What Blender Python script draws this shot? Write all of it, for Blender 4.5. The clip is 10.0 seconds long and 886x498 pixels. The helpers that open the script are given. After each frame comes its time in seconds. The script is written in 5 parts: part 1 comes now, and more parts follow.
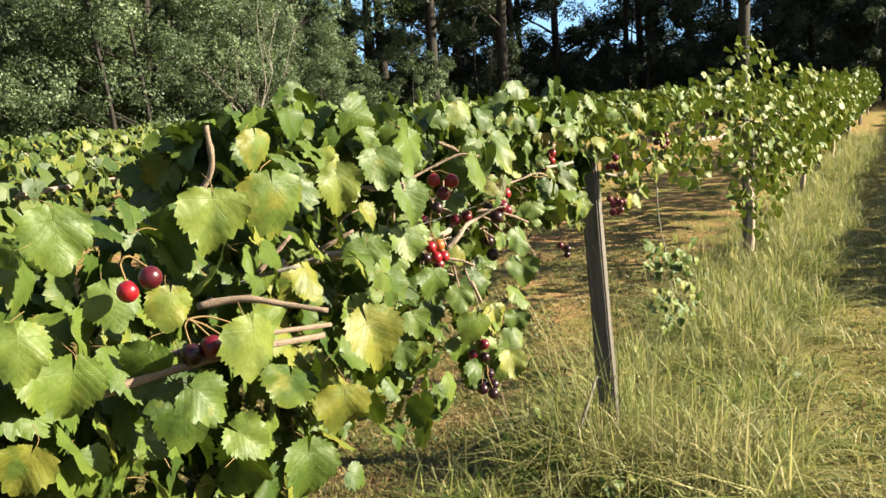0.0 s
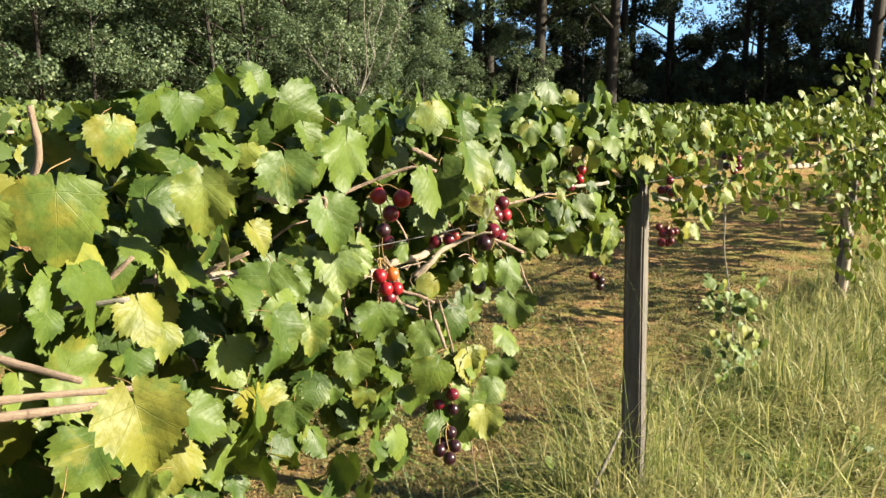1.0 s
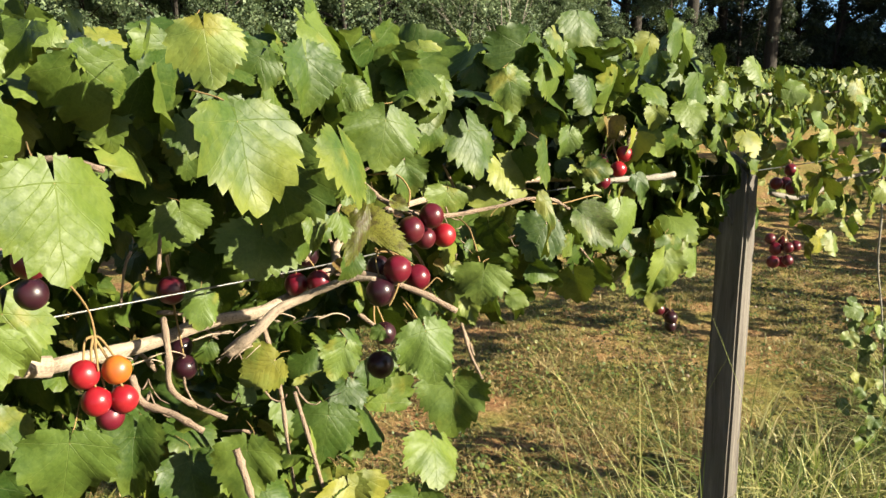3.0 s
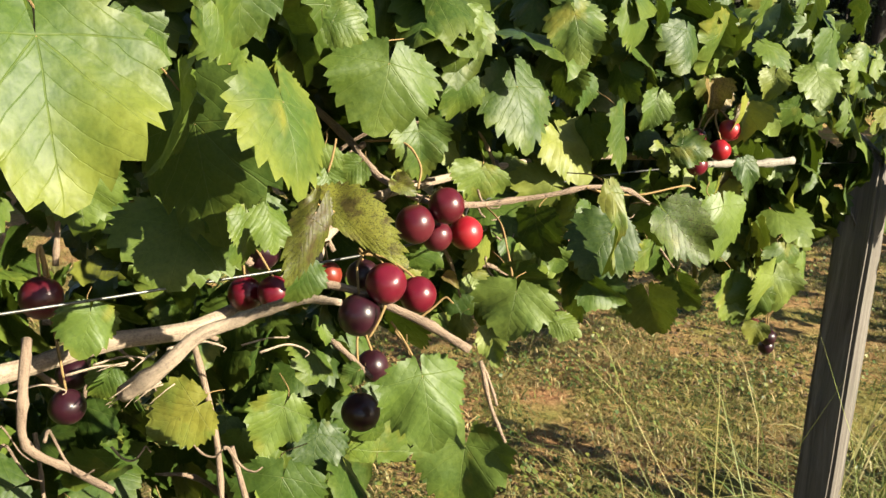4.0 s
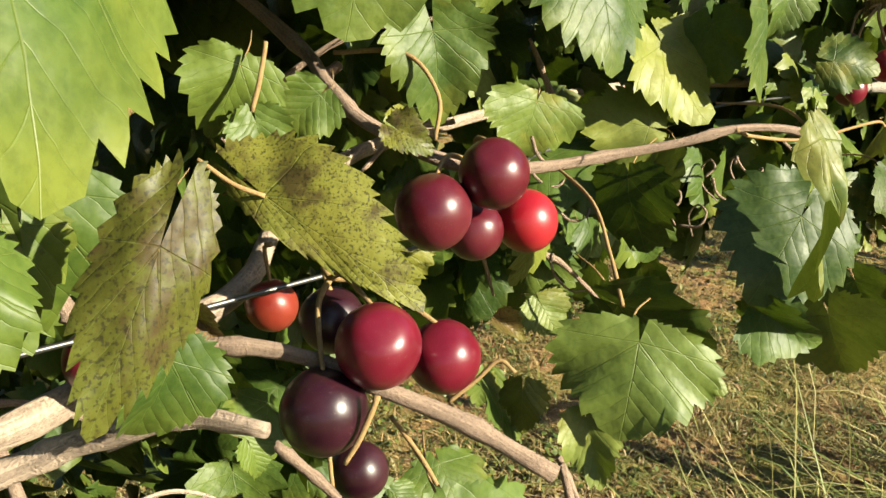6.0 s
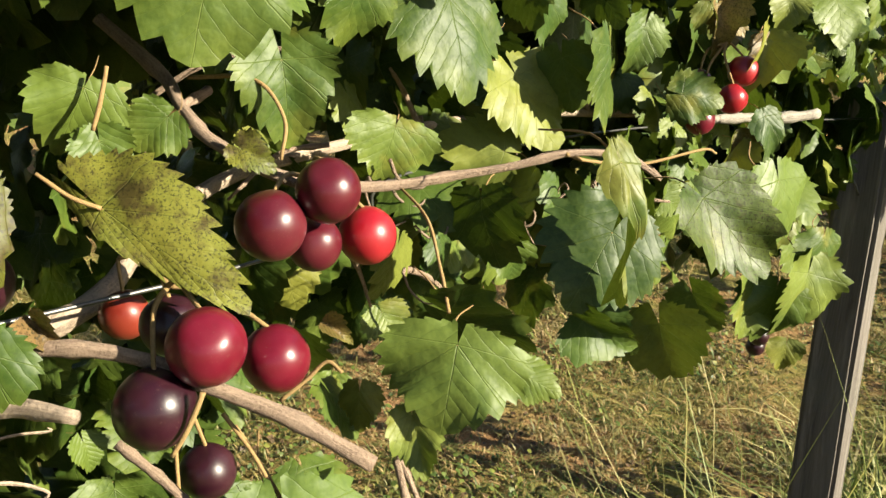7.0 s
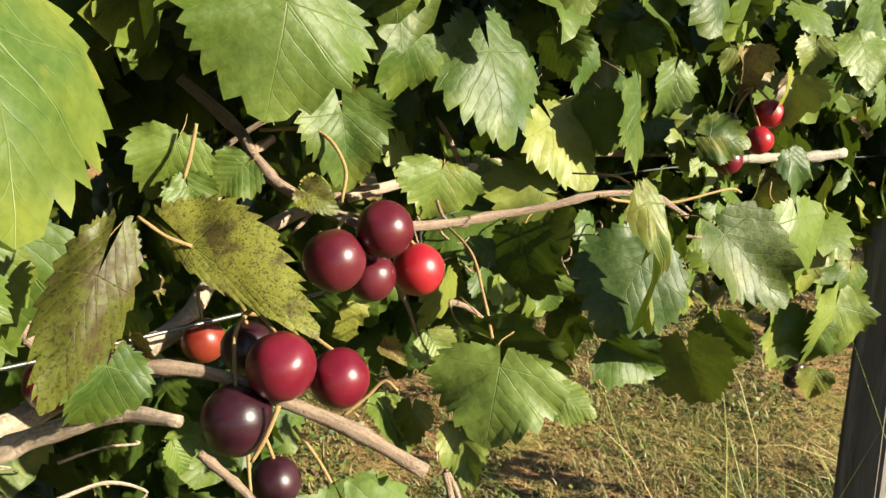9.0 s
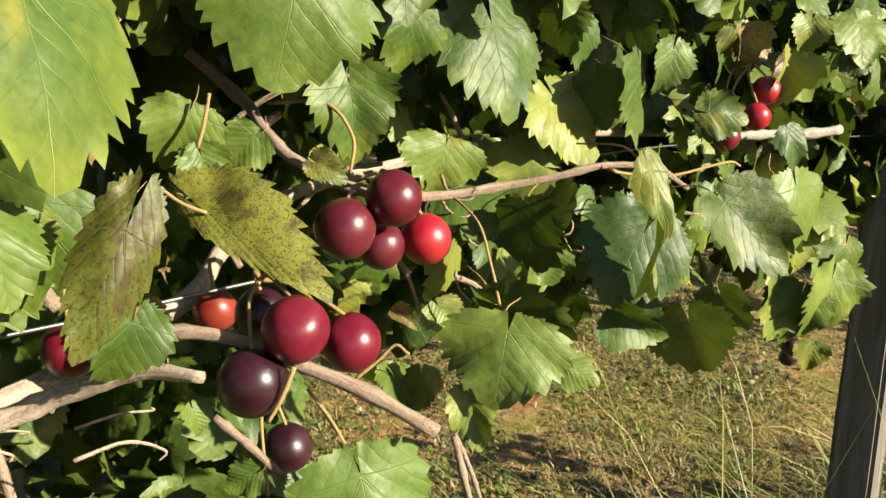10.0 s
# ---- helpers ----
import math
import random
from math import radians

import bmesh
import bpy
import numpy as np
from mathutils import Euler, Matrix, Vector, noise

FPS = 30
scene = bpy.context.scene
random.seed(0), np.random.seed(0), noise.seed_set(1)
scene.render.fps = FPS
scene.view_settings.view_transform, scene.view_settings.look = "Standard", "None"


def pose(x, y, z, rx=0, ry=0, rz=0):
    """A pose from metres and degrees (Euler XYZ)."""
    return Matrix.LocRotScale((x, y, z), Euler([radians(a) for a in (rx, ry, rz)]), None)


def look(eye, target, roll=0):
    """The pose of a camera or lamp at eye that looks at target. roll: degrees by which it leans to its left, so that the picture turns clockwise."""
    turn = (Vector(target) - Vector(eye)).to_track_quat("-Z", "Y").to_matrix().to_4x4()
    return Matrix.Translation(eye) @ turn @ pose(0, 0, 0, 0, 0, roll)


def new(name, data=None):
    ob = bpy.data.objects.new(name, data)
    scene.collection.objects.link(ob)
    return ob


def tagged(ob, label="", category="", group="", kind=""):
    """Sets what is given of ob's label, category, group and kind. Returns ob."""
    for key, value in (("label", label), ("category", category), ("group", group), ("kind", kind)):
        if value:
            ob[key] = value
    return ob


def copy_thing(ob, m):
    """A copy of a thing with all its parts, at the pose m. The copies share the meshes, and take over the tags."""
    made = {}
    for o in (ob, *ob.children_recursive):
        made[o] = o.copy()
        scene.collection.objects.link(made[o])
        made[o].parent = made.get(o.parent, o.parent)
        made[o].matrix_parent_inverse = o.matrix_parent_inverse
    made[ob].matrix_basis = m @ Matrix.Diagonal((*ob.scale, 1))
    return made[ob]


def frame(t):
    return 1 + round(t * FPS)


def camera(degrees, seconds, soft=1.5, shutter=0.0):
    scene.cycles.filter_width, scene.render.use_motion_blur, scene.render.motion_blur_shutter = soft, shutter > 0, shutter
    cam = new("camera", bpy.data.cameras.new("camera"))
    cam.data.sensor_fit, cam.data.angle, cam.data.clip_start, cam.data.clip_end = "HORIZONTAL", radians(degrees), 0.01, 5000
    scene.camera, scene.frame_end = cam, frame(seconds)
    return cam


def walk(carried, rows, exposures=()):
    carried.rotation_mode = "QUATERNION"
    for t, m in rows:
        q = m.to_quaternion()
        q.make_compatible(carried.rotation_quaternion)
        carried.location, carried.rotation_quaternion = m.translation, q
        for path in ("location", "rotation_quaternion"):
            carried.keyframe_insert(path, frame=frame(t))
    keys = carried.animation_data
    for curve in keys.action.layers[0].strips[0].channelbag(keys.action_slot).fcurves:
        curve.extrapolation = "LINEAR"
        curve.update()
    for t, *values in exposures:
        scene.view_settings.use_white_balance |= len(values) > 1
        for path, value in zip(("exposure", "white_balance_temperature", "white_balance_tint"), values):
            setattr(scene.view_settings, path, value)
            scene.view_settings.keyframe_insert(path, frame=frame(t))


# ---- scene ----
# the camera: seconds, place, then yaw, pitch and roll in degrees
cam = camera(54.7, 10.0)
ROWS = [
    (0, 1.0159, -3.0399, 1.3444, 28.71, -9.88, -4.05),
    (0.5, 1.0843, -2.8008, 1.3632, 33.10, -10.54, -0.98),
    (1, 1.0596, -2.5952, 1.3436, 35.19, -10.03, 0.53),
    (1.5, 0.9963, -2.3227, 1.3365, 36.47, -9.26, 1.51),
    (2, 1.0157, -2.0656, 1.3074, 39.28, -12.30, 2.76),
    (2.5, 0.9940, -1.8988, 1.3034, 43.45, -13.10, 0.99),
    (2.7, 0.9325, -1.8263, 1.3069, 44.12, -12.58, 0.71),
    (4, 0.6352, -1.4656, 1.2721, 49.92, -15.20, 3.45),
    (4.5, 0.6075, -1.3893, 1.2662, 54.02, -16.75, 3.71),
    (5, 0.5252, -1.3572, 1.2377, 54.82, -17.56, 3.26),
    (5.5, 0.3825, -1.2975, 1.2054, 53.08, -18.77, 2.86),
    (6, 0.3578, -1.2591, 1.2074, 49.77, -19.08, 2.09),
    (7.3, 0.4189, -1.2493, 1.2148, 44.43, -16.87, 3.93),
    (7.5, 0.4168, -1.2608, 1.2154, 44.82, -16.83, 4.04),
    (8, 0.4115, -1.2830, 1.2122, 46.82, -16.50, 4.78),
    (8.5, 0.4249, -1.2944, 1.2139, 47.95, -15.68, 4.55),
    (9, 0.4423, -1.2838, 1.2250, 47.73, -14.77, 2.72),
    (9.5, 0.4442, -1.2986, 1.2150, 47.41, -14.93, 2.34),
    (10, 0.4464, -1.2970, 1.2161, 47.28, -15.47, 2.47),
]


def held(x, y, z, yaw, pitch, roll):
    """A hand-held camera's pose."""
    return Matrix.Translation((x, y, z)) @ Euler((0, 0, radians(yaw))).to_matrix().to_4x4() @ pose(0, 0, 0, 90 + pitch) @ pose(0, 0, 0, 0, 0, roll)


walk(cam, [(t, held(*r)) for t, *r in ROWS], ((0.0, 2.26), (1.0, 2.22), (2.0, 2.14), (10.0, 2.12)))

# ---- world and sun ----
SUN = Vector((0.83, 0.36, 0.42)).normalized()
world = bpy.data.worlds.new("world")
scene.world = world
world.use_nodes = True
wn = world.node_tree
wn.nodes.clear()
sky = wn.nodes.new("ShaderNodeTexSky")
sky.sky_type = "NISHITA"
sky.sun_disc = False
sky.air_density, sky.dust_density, sky.ozone_density = 1.0, 1.0, 1.0
sky.sun_elevation = math.asin(SUN.z)
sky.sun_rotation = math.atan2(SUN.x, SUN.y)
back = wn.nodes.new("ShaderNodeBackground")
back.inputs["Strength"].default_value = 0.045
wout = wn.nodes.new("ShaderNodeOutputWorld")
wn.links.new(sky.outputs[0], back.inputs[0])
wn.links.new(back.outputs[0], wout.inputs[0])
lamp = bpy.data.lights.new("sun", "SUN")
lamp.energy, lamp.angle, lamp.color = 5.0, radians(0.53), (1.0, 0.92, 0.71)
new("sun", lamp).matrix_world = look(SUN * 60, (0, 0, 0))


# ---- materials ----
class Tree:
    """Short hand for a node material."""

    def __init__(self, name):
        self.m = bpy.data.materials.new(name)
        self.m.use_nodes = True
        self.t = self.m.node_tree
        self.t.nodes.clear()
        self.out = self.t.nodes.new("ShaderNodeOutputMaterial")

    def n(self, kind, **kw):
        node = self.t.nodes.new("ShaderNode" + kind)
        for k, v in kw.items():
            setattr(node, k, v)
        return node

    def put(self, socket, v):
        if isinstance(v, bpy.types.NodeSocket):
            self.t.links.new(v, socket)
        elif isinstance(v, (tuple, list)) and socket.type == "RGBA" and len(v) == 3:
            socket.default_value = (*v, 1)
        else:
            socket.default_value = v

    def math(self, op, a, b=0.0, c=0.0, clamp=False):
        node = self.n("Math", operation=op, use_clamp=clamp)
        for s, v in zip(node.inputs, (a, b, c)):
            self.put(s, v)
        return node.outputs[0]

    def mix(self, f, a, b, kind="MIX"):
        node = self.n("Mix", data_type="RGBA", blend_type=kind)
        self.put(node.inputs[0], f)
        self.put(node.inputs[6], a)
        self.put(node.inputs[7], b)
        return node.outputs[2]

    def ramp(self, f, stops):
        node = self.n("ValToRGB")
        cr = node.color_ramp
        while len(cr.elements) < len(stops):
            cr.elements.new(0.5)
        for e, (p, c) in zip(cr.elements, stops):
            e.position = p
            e.color = (*c, 1) if len(c) == 3 else c
        self.put(node.inputs[0], f)
        return node.outputs[0]

    def noise(self, vec, scale, detail=3.0, rough=0.55, dist=0.0):
        node = self.n("TexNoise")
        self.put(node.inputs["Vector"], vec)
        node.inputs["Scale"].default_value = scale
        node.inputs["Detail"].default_value = detail
        node.inputs["Roughness"].default_value = rough
        node.inputs["Distortion"].default_value = dist
        return node.outputs["Fac"]

    def stretch(self, vec, s):
        node = self.n("Mapping")
        self.put(node.inputs[0], vec)
        node.inputs["Scale"].default_value = s
        return node.outputs[0]

    def step(self, v, lo, hi):
        node = self.n("MapRange", clamp=True)
        self.put(node.inputs[0], v)
        node.inputs[1].default_value, node.inputs[2].default_value = lo, hi
        return node.outputs[0]

    def where(self):
        return self.n("NewGeometry").outputs["Position"]

    def own(self):
        return self.n("TexCoord").outputs["Object"]

    def random(self):
        """One number for each object and each loose piece of a joined mesh."""
        a = self.n("ObjectInfo").outputs["Random"]
        b = self.n("NewGeometry").outputs["Random Per Island"]
        return self.math("FRACT", self.math("ADD", a, b))

    def bump(self, h, strength, dist):
        node = self.n("Bump")
        self.put(node.inputs["Height"], h)
        node.inputs["Strength"].default_value, node.inputs["Distance"].default_value = strength, dist
        return node.outputs[0]

    def surface(self, color, rough, spec=0.5, normal=None, metal=0.0, coat=0.0):
        p = self.n("BsdfPrincipled")
        self.put(p.inputs["Base Color"], color)
        self.put(p.inputs["Roughness"], rough)
        p.inputs["Specular IOR Level"].default_value = spec
        p.inputs["Metallic"].default_value = metal
        p.inputs["Coat Weight"].default_value = coat
        p.inputs["Coat Roughness"].default_value = 0.12
        if normal:
            self.put(p.inputs["Normal"], normal)
        return p.outputs[0]

    def done(self, shader):
        self.t.links.new(shader, self.out.inputs[0])
        return self.m

    def thin(self, front, through_color, share, normal=None):
        """A leaf: part of the light goes through."""
        tr = self.n("BsdfTranslucent")
        self.put(tr.inputs[0], through_color)
        if normal:
            self.put(tr.inputs["Normal"], normal)
        mx = self.n("MixShader")
        self.put(mx.inputs[0], share)
        self.put(mx.inputs[1], front)
        self.put(mx.inputs[2], tr.outputs[0])
        return mx.outputs[0]


VEINS = (0, 41, -41, 86, -86)


def vine_leaf_material(name, stops, yellow=0.25, brown=0.0, fine=True, edge=0.45):
    t = Tree(name)
    r = t.random()
    pos = t.where()
    color = t.ramp(r, stops)
    r2 = t.math("FRACT", t.math("MULTIPLY", r, 17.31))
    # yellowing between the veins, on some leaves more than on others
    blotch = t.noise(pos, 26.0, 3.0)
    lim = t.math("SUBTRACT", 0.78, t.math("MULTIPLY", r2, yellow))
    age = t.math("MULTIPLY", t.math("SUBTRACT", blotch, lim), 7.0, clamp=True)
    color = t.mix(age, color, (0.13, 0.122, 0.018))
    normal = None
    if fine:
        uv = t.n("UVMap", uv_map="leaf")
        warp = t.n("TexNoise")
        t.put(warp.inputs["Vector"], pos)
        warp.inputs["Scale"].default_value = 32.0
        mv = t.n("VectorMath", operation="MULTIPLY_ADD")
        t.put(mv.inputs[0], warp.outputs["Color"])
        mv.inputs[1].default_value = (0.036, 0.036, 0)
        t.put(mv.inputs[2], uv.outputs[0])
        sep = t.n("SeparateXYZ")
        t.put(sep.inputs[0], mv.outputs[0])
        u, v = t.math("SUBTRACT", sep.outputs[0], 0.018), t.math("SUBTRACT", sep.outputs[1], 0.018)
        wide = t.math("ADD", t.math("MULTIPLY", t.math("ABSOLUTE", t.math("ADD", u, v)), -0.004), 0.0085)
        nearest = None
        for a in VEINS:
            s, c = math.sin(radians(a)), math.cos(radians(a))
            across = t.math("ABSOLUTE", t.math("SUBTRACT", t.math("MULTIPLY", u, c), t.math("MULTIPLY", v, s)))
            along = t.math("ADD", t.math("MULTIPLY", u, s), t.math("MULTIPLY", v, c))
            d = t.math("ADD", across, t.math("MULTIPLY", t.math("LESS_THAN", along, 0.0), 1.0))
            nearest = d if nearest is None else t.math("MINIMUM", nearest, d)
        far = t.math("SQRT", t.math("ADD", t.math("MULTIPLY", u, u), t.math("MULTIPLY", v, v)))
        rim = t.math("ADD", t.math("MULTIPLY", far, 0.55), t.math("MULTIPLY", t.noise(pos, 34.0, 3.0), 0.75))
        rim = t.step(t.math("ADD", rim, t.math("MULTIPLY", r2, 0.22)), 0.80 - 0.24 * (edge > 0.9), 1.12 - 0.22 * (edge > 0.9))
        color = t.mix(t.math("MULTIPLY", rim, edge), color, (0.108, 0.122, 0.0162))
        deep = t.step(t.noise(pos, 19.0, 2.0), 0.50, 0.66)
        color = t.mix(t.math("MULTIPLY", deep, 0.5), color, (0.0126, 0.036, 0.0065))
        main = t.math("SUBTRACT", 1.0, t.math("DIVIDE", nearest, wide), clamp=True)
        # side veins curve away from the main ones; a net of small veins fills the rest
        wob = t.math("MULTIPLY", t.noise(uv.outputs[0], 2.6, 2.0), 0.14)
        au = t.math("ABSOLUTE", u)
        side = t.math("FRACT", t.math("MULTIPLY", t.math("ADD", t.math("SUBTRACT", v, t.math("MULTIPLY", t.math("POWER", au, 0.85), 0.85)), wob), 5.6))
        gap = t.math("MULTIPLY", t.math("ABSOLUTE", t.math("SUBTRACT", side, 0.5)), 2.0)
        side = t.math("SUBTRACT", 1.0, t.math("MULTIPLY", t.math("ABSOLUTE", t.math("SUBTRACT", side, 0.5)), 26.0), clamp=True)
        side = t.math("MULTIPLY", side, t.math("MULTIPLY", t.step(t.noise(uv.outputs[0], 9.0, 2.0), 0.30, 0.55), 0.40))
        net = t.n("TexVoronoi", feature="DISTANCE_TO_EDGE")
        t.put(net.inputs["Vector"], mv.outputs[0])
        net.inputs["Scale"].default_value = 17.0
        cell = t.step(net.outputs["Distance"], 0.0, 0.16)
        vein = t.math("MAXIMUM", main, side)
        color = t.mix(t.math("MULTIPLY", vein, 0.42), color, (0.108, 0.13, 0.036))
        color = t.mix(t.math("MULTIPLY", t.math("SUBTRACT", 1.0, cell), 0.10), color, (0.072, 0.101, 0.0252))
        grain = t.noise(pos, 260.0, 4.0, 0.75)
        color = t.mix(t.math("MULTIPLY", t.step(grain, 0.40, 0.70), 0.22), color, (0.0865, 0.115, 0.0216))
        color = t.mix(t.math("MULTIPLY", t.step(grain, 0.55, 0.30), 0.30), color, (0.0108, 0.0252, 0.00432))
        speck = t.step(t.noise(pos, 420.0, 2.0), 0.66, 0.74)
        color = t.mix(t.math("MULTIPLY", speck, t.math("MULTIPLY", r2, 0.55)), color, (0.0216, 0.0162, 0.0072))
        if brown:
            rust = t.step(t.noise(pos, 60.0, 5.0, 0.7), 0.62 - 0.2 * brown, 0.74 - 0.2 * brown)
            color = t.mix(t.math("MULTIPLY", rust, 0.8), color, (0.036, 0.0223, 0.00865))
            dots = t.step(t.noise(pos, 900.0, 3.0), 0.54, 0.62)
            color = t.mix(t.math("MULTIPLY", dots, 0.8), color, (0.0144, 0.0126, 0.00432))
        h = t.math("ADD", t.math("MULTIPLY", vein, -0.30), t.math("ADD", t.math("MULTIPLY", t.math("MULTIPLY", gap, t.math("SUBTRACT", 2.0, gap)), 0.10), t.math("ADD", t.math("MULTIPLY", t.noise(pos, 30.0, 2.0), 2.2), t.math("MULTIPLY", t.noise(pos, 130.0, 2.0), 0.45))))
        normal = t.bump(h, 0.38, 0.0034)
    else:
        normal = t.bump(blotch, 0.3, 0.01)
    rough = t.math("ADD", t.math("MULTIPLY", t.noise(pos, 60.0, 2.0), 0.20), 0.40)
    front = t.surface(color, rough, 0.22, normal)
    glow = t.mix(0.55, color, (0.0865, 0.13, 0.0054))
    return t.done(t.thin(front, glow, 0.14, normal))


GREENS = ((0.0, (0.015, 0.033, 0.004)), (0.3, (0.032, 0.057, 0.0070)), (0.7, (0.061, 0.088, 0.0115)), (0.92, (0.085, 0.115, 0.020)), (1.0, (0.145, 0.135, 0.02)))
LIMES = ((0.0, (0.047, 0.077, 0.012)), (0.5, (0.081, 0.112, 0.018)), (0.85, (0.125, 0.142, 0.026)), (1.0, (0.175, 0.159, 0.0216)))
M_LEAF = vine_leaf_material("vine_leaf", GREENS)
M_LEAF_PALE = vine_leaf_material("vine_leaf_pale", LIMES, 0.5)
M_LEAF_OLD = vine_leaf_material("vine_leaf_spotted", ((0.0, (0.0464, 0.0452, 0.0048)), (1.0, (0.072, 0.0562, 0.0056))), 0.6, 0.62)
M_LEAF_WORN = vine_leaf_material("vine_leaf_worn", ((0.0, (0.0306, 0.0486, 0.0079)), (1.0, (0.054, 0.0685, 0.0108))), 0.7, 0.25)
M_LEAF_TURNING = vine_leaf_material("vine_leaf_turning", ((0.0, (0.0275, 0.0525, 0.007)), (1.0, (0.0425, 0.07, 0.009))), 1.0, 0.0, True, 0.95)
M_LEAF_DRY = vine_leaf_material("vine_leaf_dry", ((0.0, (0.108, 0.0468, 0.018)), (0.4, (0.151, 0.0865, 0.036)), (1.0, (0.162, 0.13, 0.0252))), 0.4, 0.5)
M_LEAF_LITTER = vine_leaf_material("fallen_leaf", ((0.0, (0.045, 0.0248, 0.013)), (0.6, (0.108, 0.0631, 0.0346)), (1.0, (0.163, 0.112, 0.0648))), 0.2, 0.5, False)
M_LEAF_FAR = vine_leaf_material("vine_leaf_far", ((0.0, (0.0216, 0.0396, 0.0079)), (0.5, (0.0468, 0.0685, 0.0126)), (0.85, (0.0755, 0.0935, 0.018)), (1.0, (0.115, 0.115, 0.0216))), 0.3, 0.0, False)


def bark_material(name, dark, light, scale, rel=0.004):
    """Bark whose fibres run along the stem."""
    t = Tree(name)
    p = t.own()
    along = t.n("UVMap", uv_map="leaf").outputs[0]
    long_ = t.noise(t.stretch(along, (scale * 3.2, scale * 0.22, 1)), 1.0, 5.0, 0.7)
    fine = t.noise(p, scale * 5, 4.0, 0.7)
    patch = t.noise(p, scale * 0.5, 3.0)
    f = t.math("ADD", t.math("MULTIPLY", long_, 0.45), t.math("ADD", t.math("MULTIPLY", fine, 0.40), t.math("MULTIPLY", patch, 0.15)))
    color = t.ramp(f, ((0.32, dark), (0.5, light), (0.68, tuple(min(1, c * 1.4) for c in light))))
    return t.done(t.surface(color, 0.85, 0.2, t.bump(f, 0.9, rel)))


M_CANE = bark_material("vine_cane", (0.0505, 0.0284, 0.0189), (0.221, 0.158, 0.114), 190, 0.0045)
M_CORDON = bark_material("vine_old_bark", (0.063, 0.041, 0.0284), (0.278, 0.214, 0.158), 90, 0.004)
M_STEM = bark_material("vine_stem", (0.101, 0.058, 0.0227), (0.186, 0.121, 0.0505), 160, 0.0006)
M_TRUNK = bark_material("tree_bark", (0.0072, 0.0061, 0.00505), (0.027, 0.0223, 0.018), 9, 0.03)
M_STICK = bark_material("grey_stick", (0.065, 0.054, 0.0432), (0.14, 0.124, 0.103), 60, 0.002)
M_PALE = bark_material("bleached_wood", (0.07, 0.06, 0.048), (0.19, 0.17, 0.14), 60, 0.003)


def post_material():
    t = Tree("weathered_post")
    p = t.own()
    grain = t.noise(t.stretch(p, (70, 70, 3.6)), 1.0, 7.0, 0.75, 0.9)
    band = t.noise(t.stretch(p, (22, 22, 0.9)), 1.0, 3.0)
    stain = t.noise(p, 5.0, 4.0)
    color = t.ramp(grain, ((0.25, (0.0234, 0.0198, 0.0171)), (0.5, (0.0961, 0.0831, 0.0718)), (0.8, (0.209, 0.188, 0.163))))
    color = t.mix(t.step(band, 0.45, 0.75), color, (0.0668, 0.0571, 0.0494))
    color = t.mix(t.math("MULTIPLY", t.step(stain, 0.52, 0.7), 0.5), color, (0.0835, 0.0854, 0.0629))
    return t.done(t.surface(color, 0.88, 0.2, t.bump(grain, 0.9, 0.004)))


M_POST = post_material()


def grape_material(name, main, side):
    t = Tree(name)
    p = t.stretch(t.own(), (0.0145, 0.0145, 0.0145))
    cloud = t.noise(p, 38.0, 3.0)
    color = t.mix(t.step(cloud, 0.35, 0.7), main, side)
    lent = t.step(t.noise(p, 1500.0, 1.0), 0.66, 0.74)
    color = t.mix(t.math("MULTIPLY", lent, 0.20), color, (0.162, 0.0935, 0.072))
    scar = t.step(t.noise(p, 95.0, 5.0, 0.7), 0.68, 0.72)
    color = t.mix(t.math("MULTIPLY", scar, 0.3), color, (0.108, 0.061, 0.0432))
    bloom = t.step(t.noise(p, 22.0, 4.0, 0.65), 0.42, 0.72)
    color = t.mix(t.math("MULTIPLY", bloom, 0.08), color, (0.108, 0.0575, 0.0685))
    rough = t.math("ADD", t.math("MULTIPLY", bloom, 0.14), 0.31)
    return t.done(t.surface(color, rough, 0.32, t.bump(t.noise(p, 260.0, 2.0), 0.05, 0.001), 0.0, 0.14))


GRAPES = {
    "black": grape_material("grape_black", (0.01, 0.00212, 0.00454), (0.022, 0.0034, 0.00743)),
    "wine": grape_material("grape_wine", (0.042, 0.00317, 0.00702), (0.066, 0.00491, 0.00908)),
    "plum": grape_material("grape_plum", (0.062, 0.00227, 0.00783), (0.102, 0.00393, 0.0123)),
    "red": grape_material("grape_red", (0.165, 0.00393, 0.00867), (0.215, 0.00794, 0.0107)),
    "rust": grape_material("grape_rust", (0.095, 0.00907, 0.00536), (0.14, 0.0182, 0.00627)),
    "amber": grape_material("grape_amber", (0.27, 0.0983, 0.00891), (0.297, 0.049, 0.00891)),
}


def wire_material():
    t = Tree("galvanised_wire")
    p = t.own()
    f = t.noise(p, 60.0, 3.0)
    return t.done(t.surface(t.ramp(f, ((0.3, (0.0575, 0.054, 0.0505)), (0.7, (0.144, 0.144, 0.141)))), 0.42, 0.5, None, 0.8))


M_WIRE = wire_material()


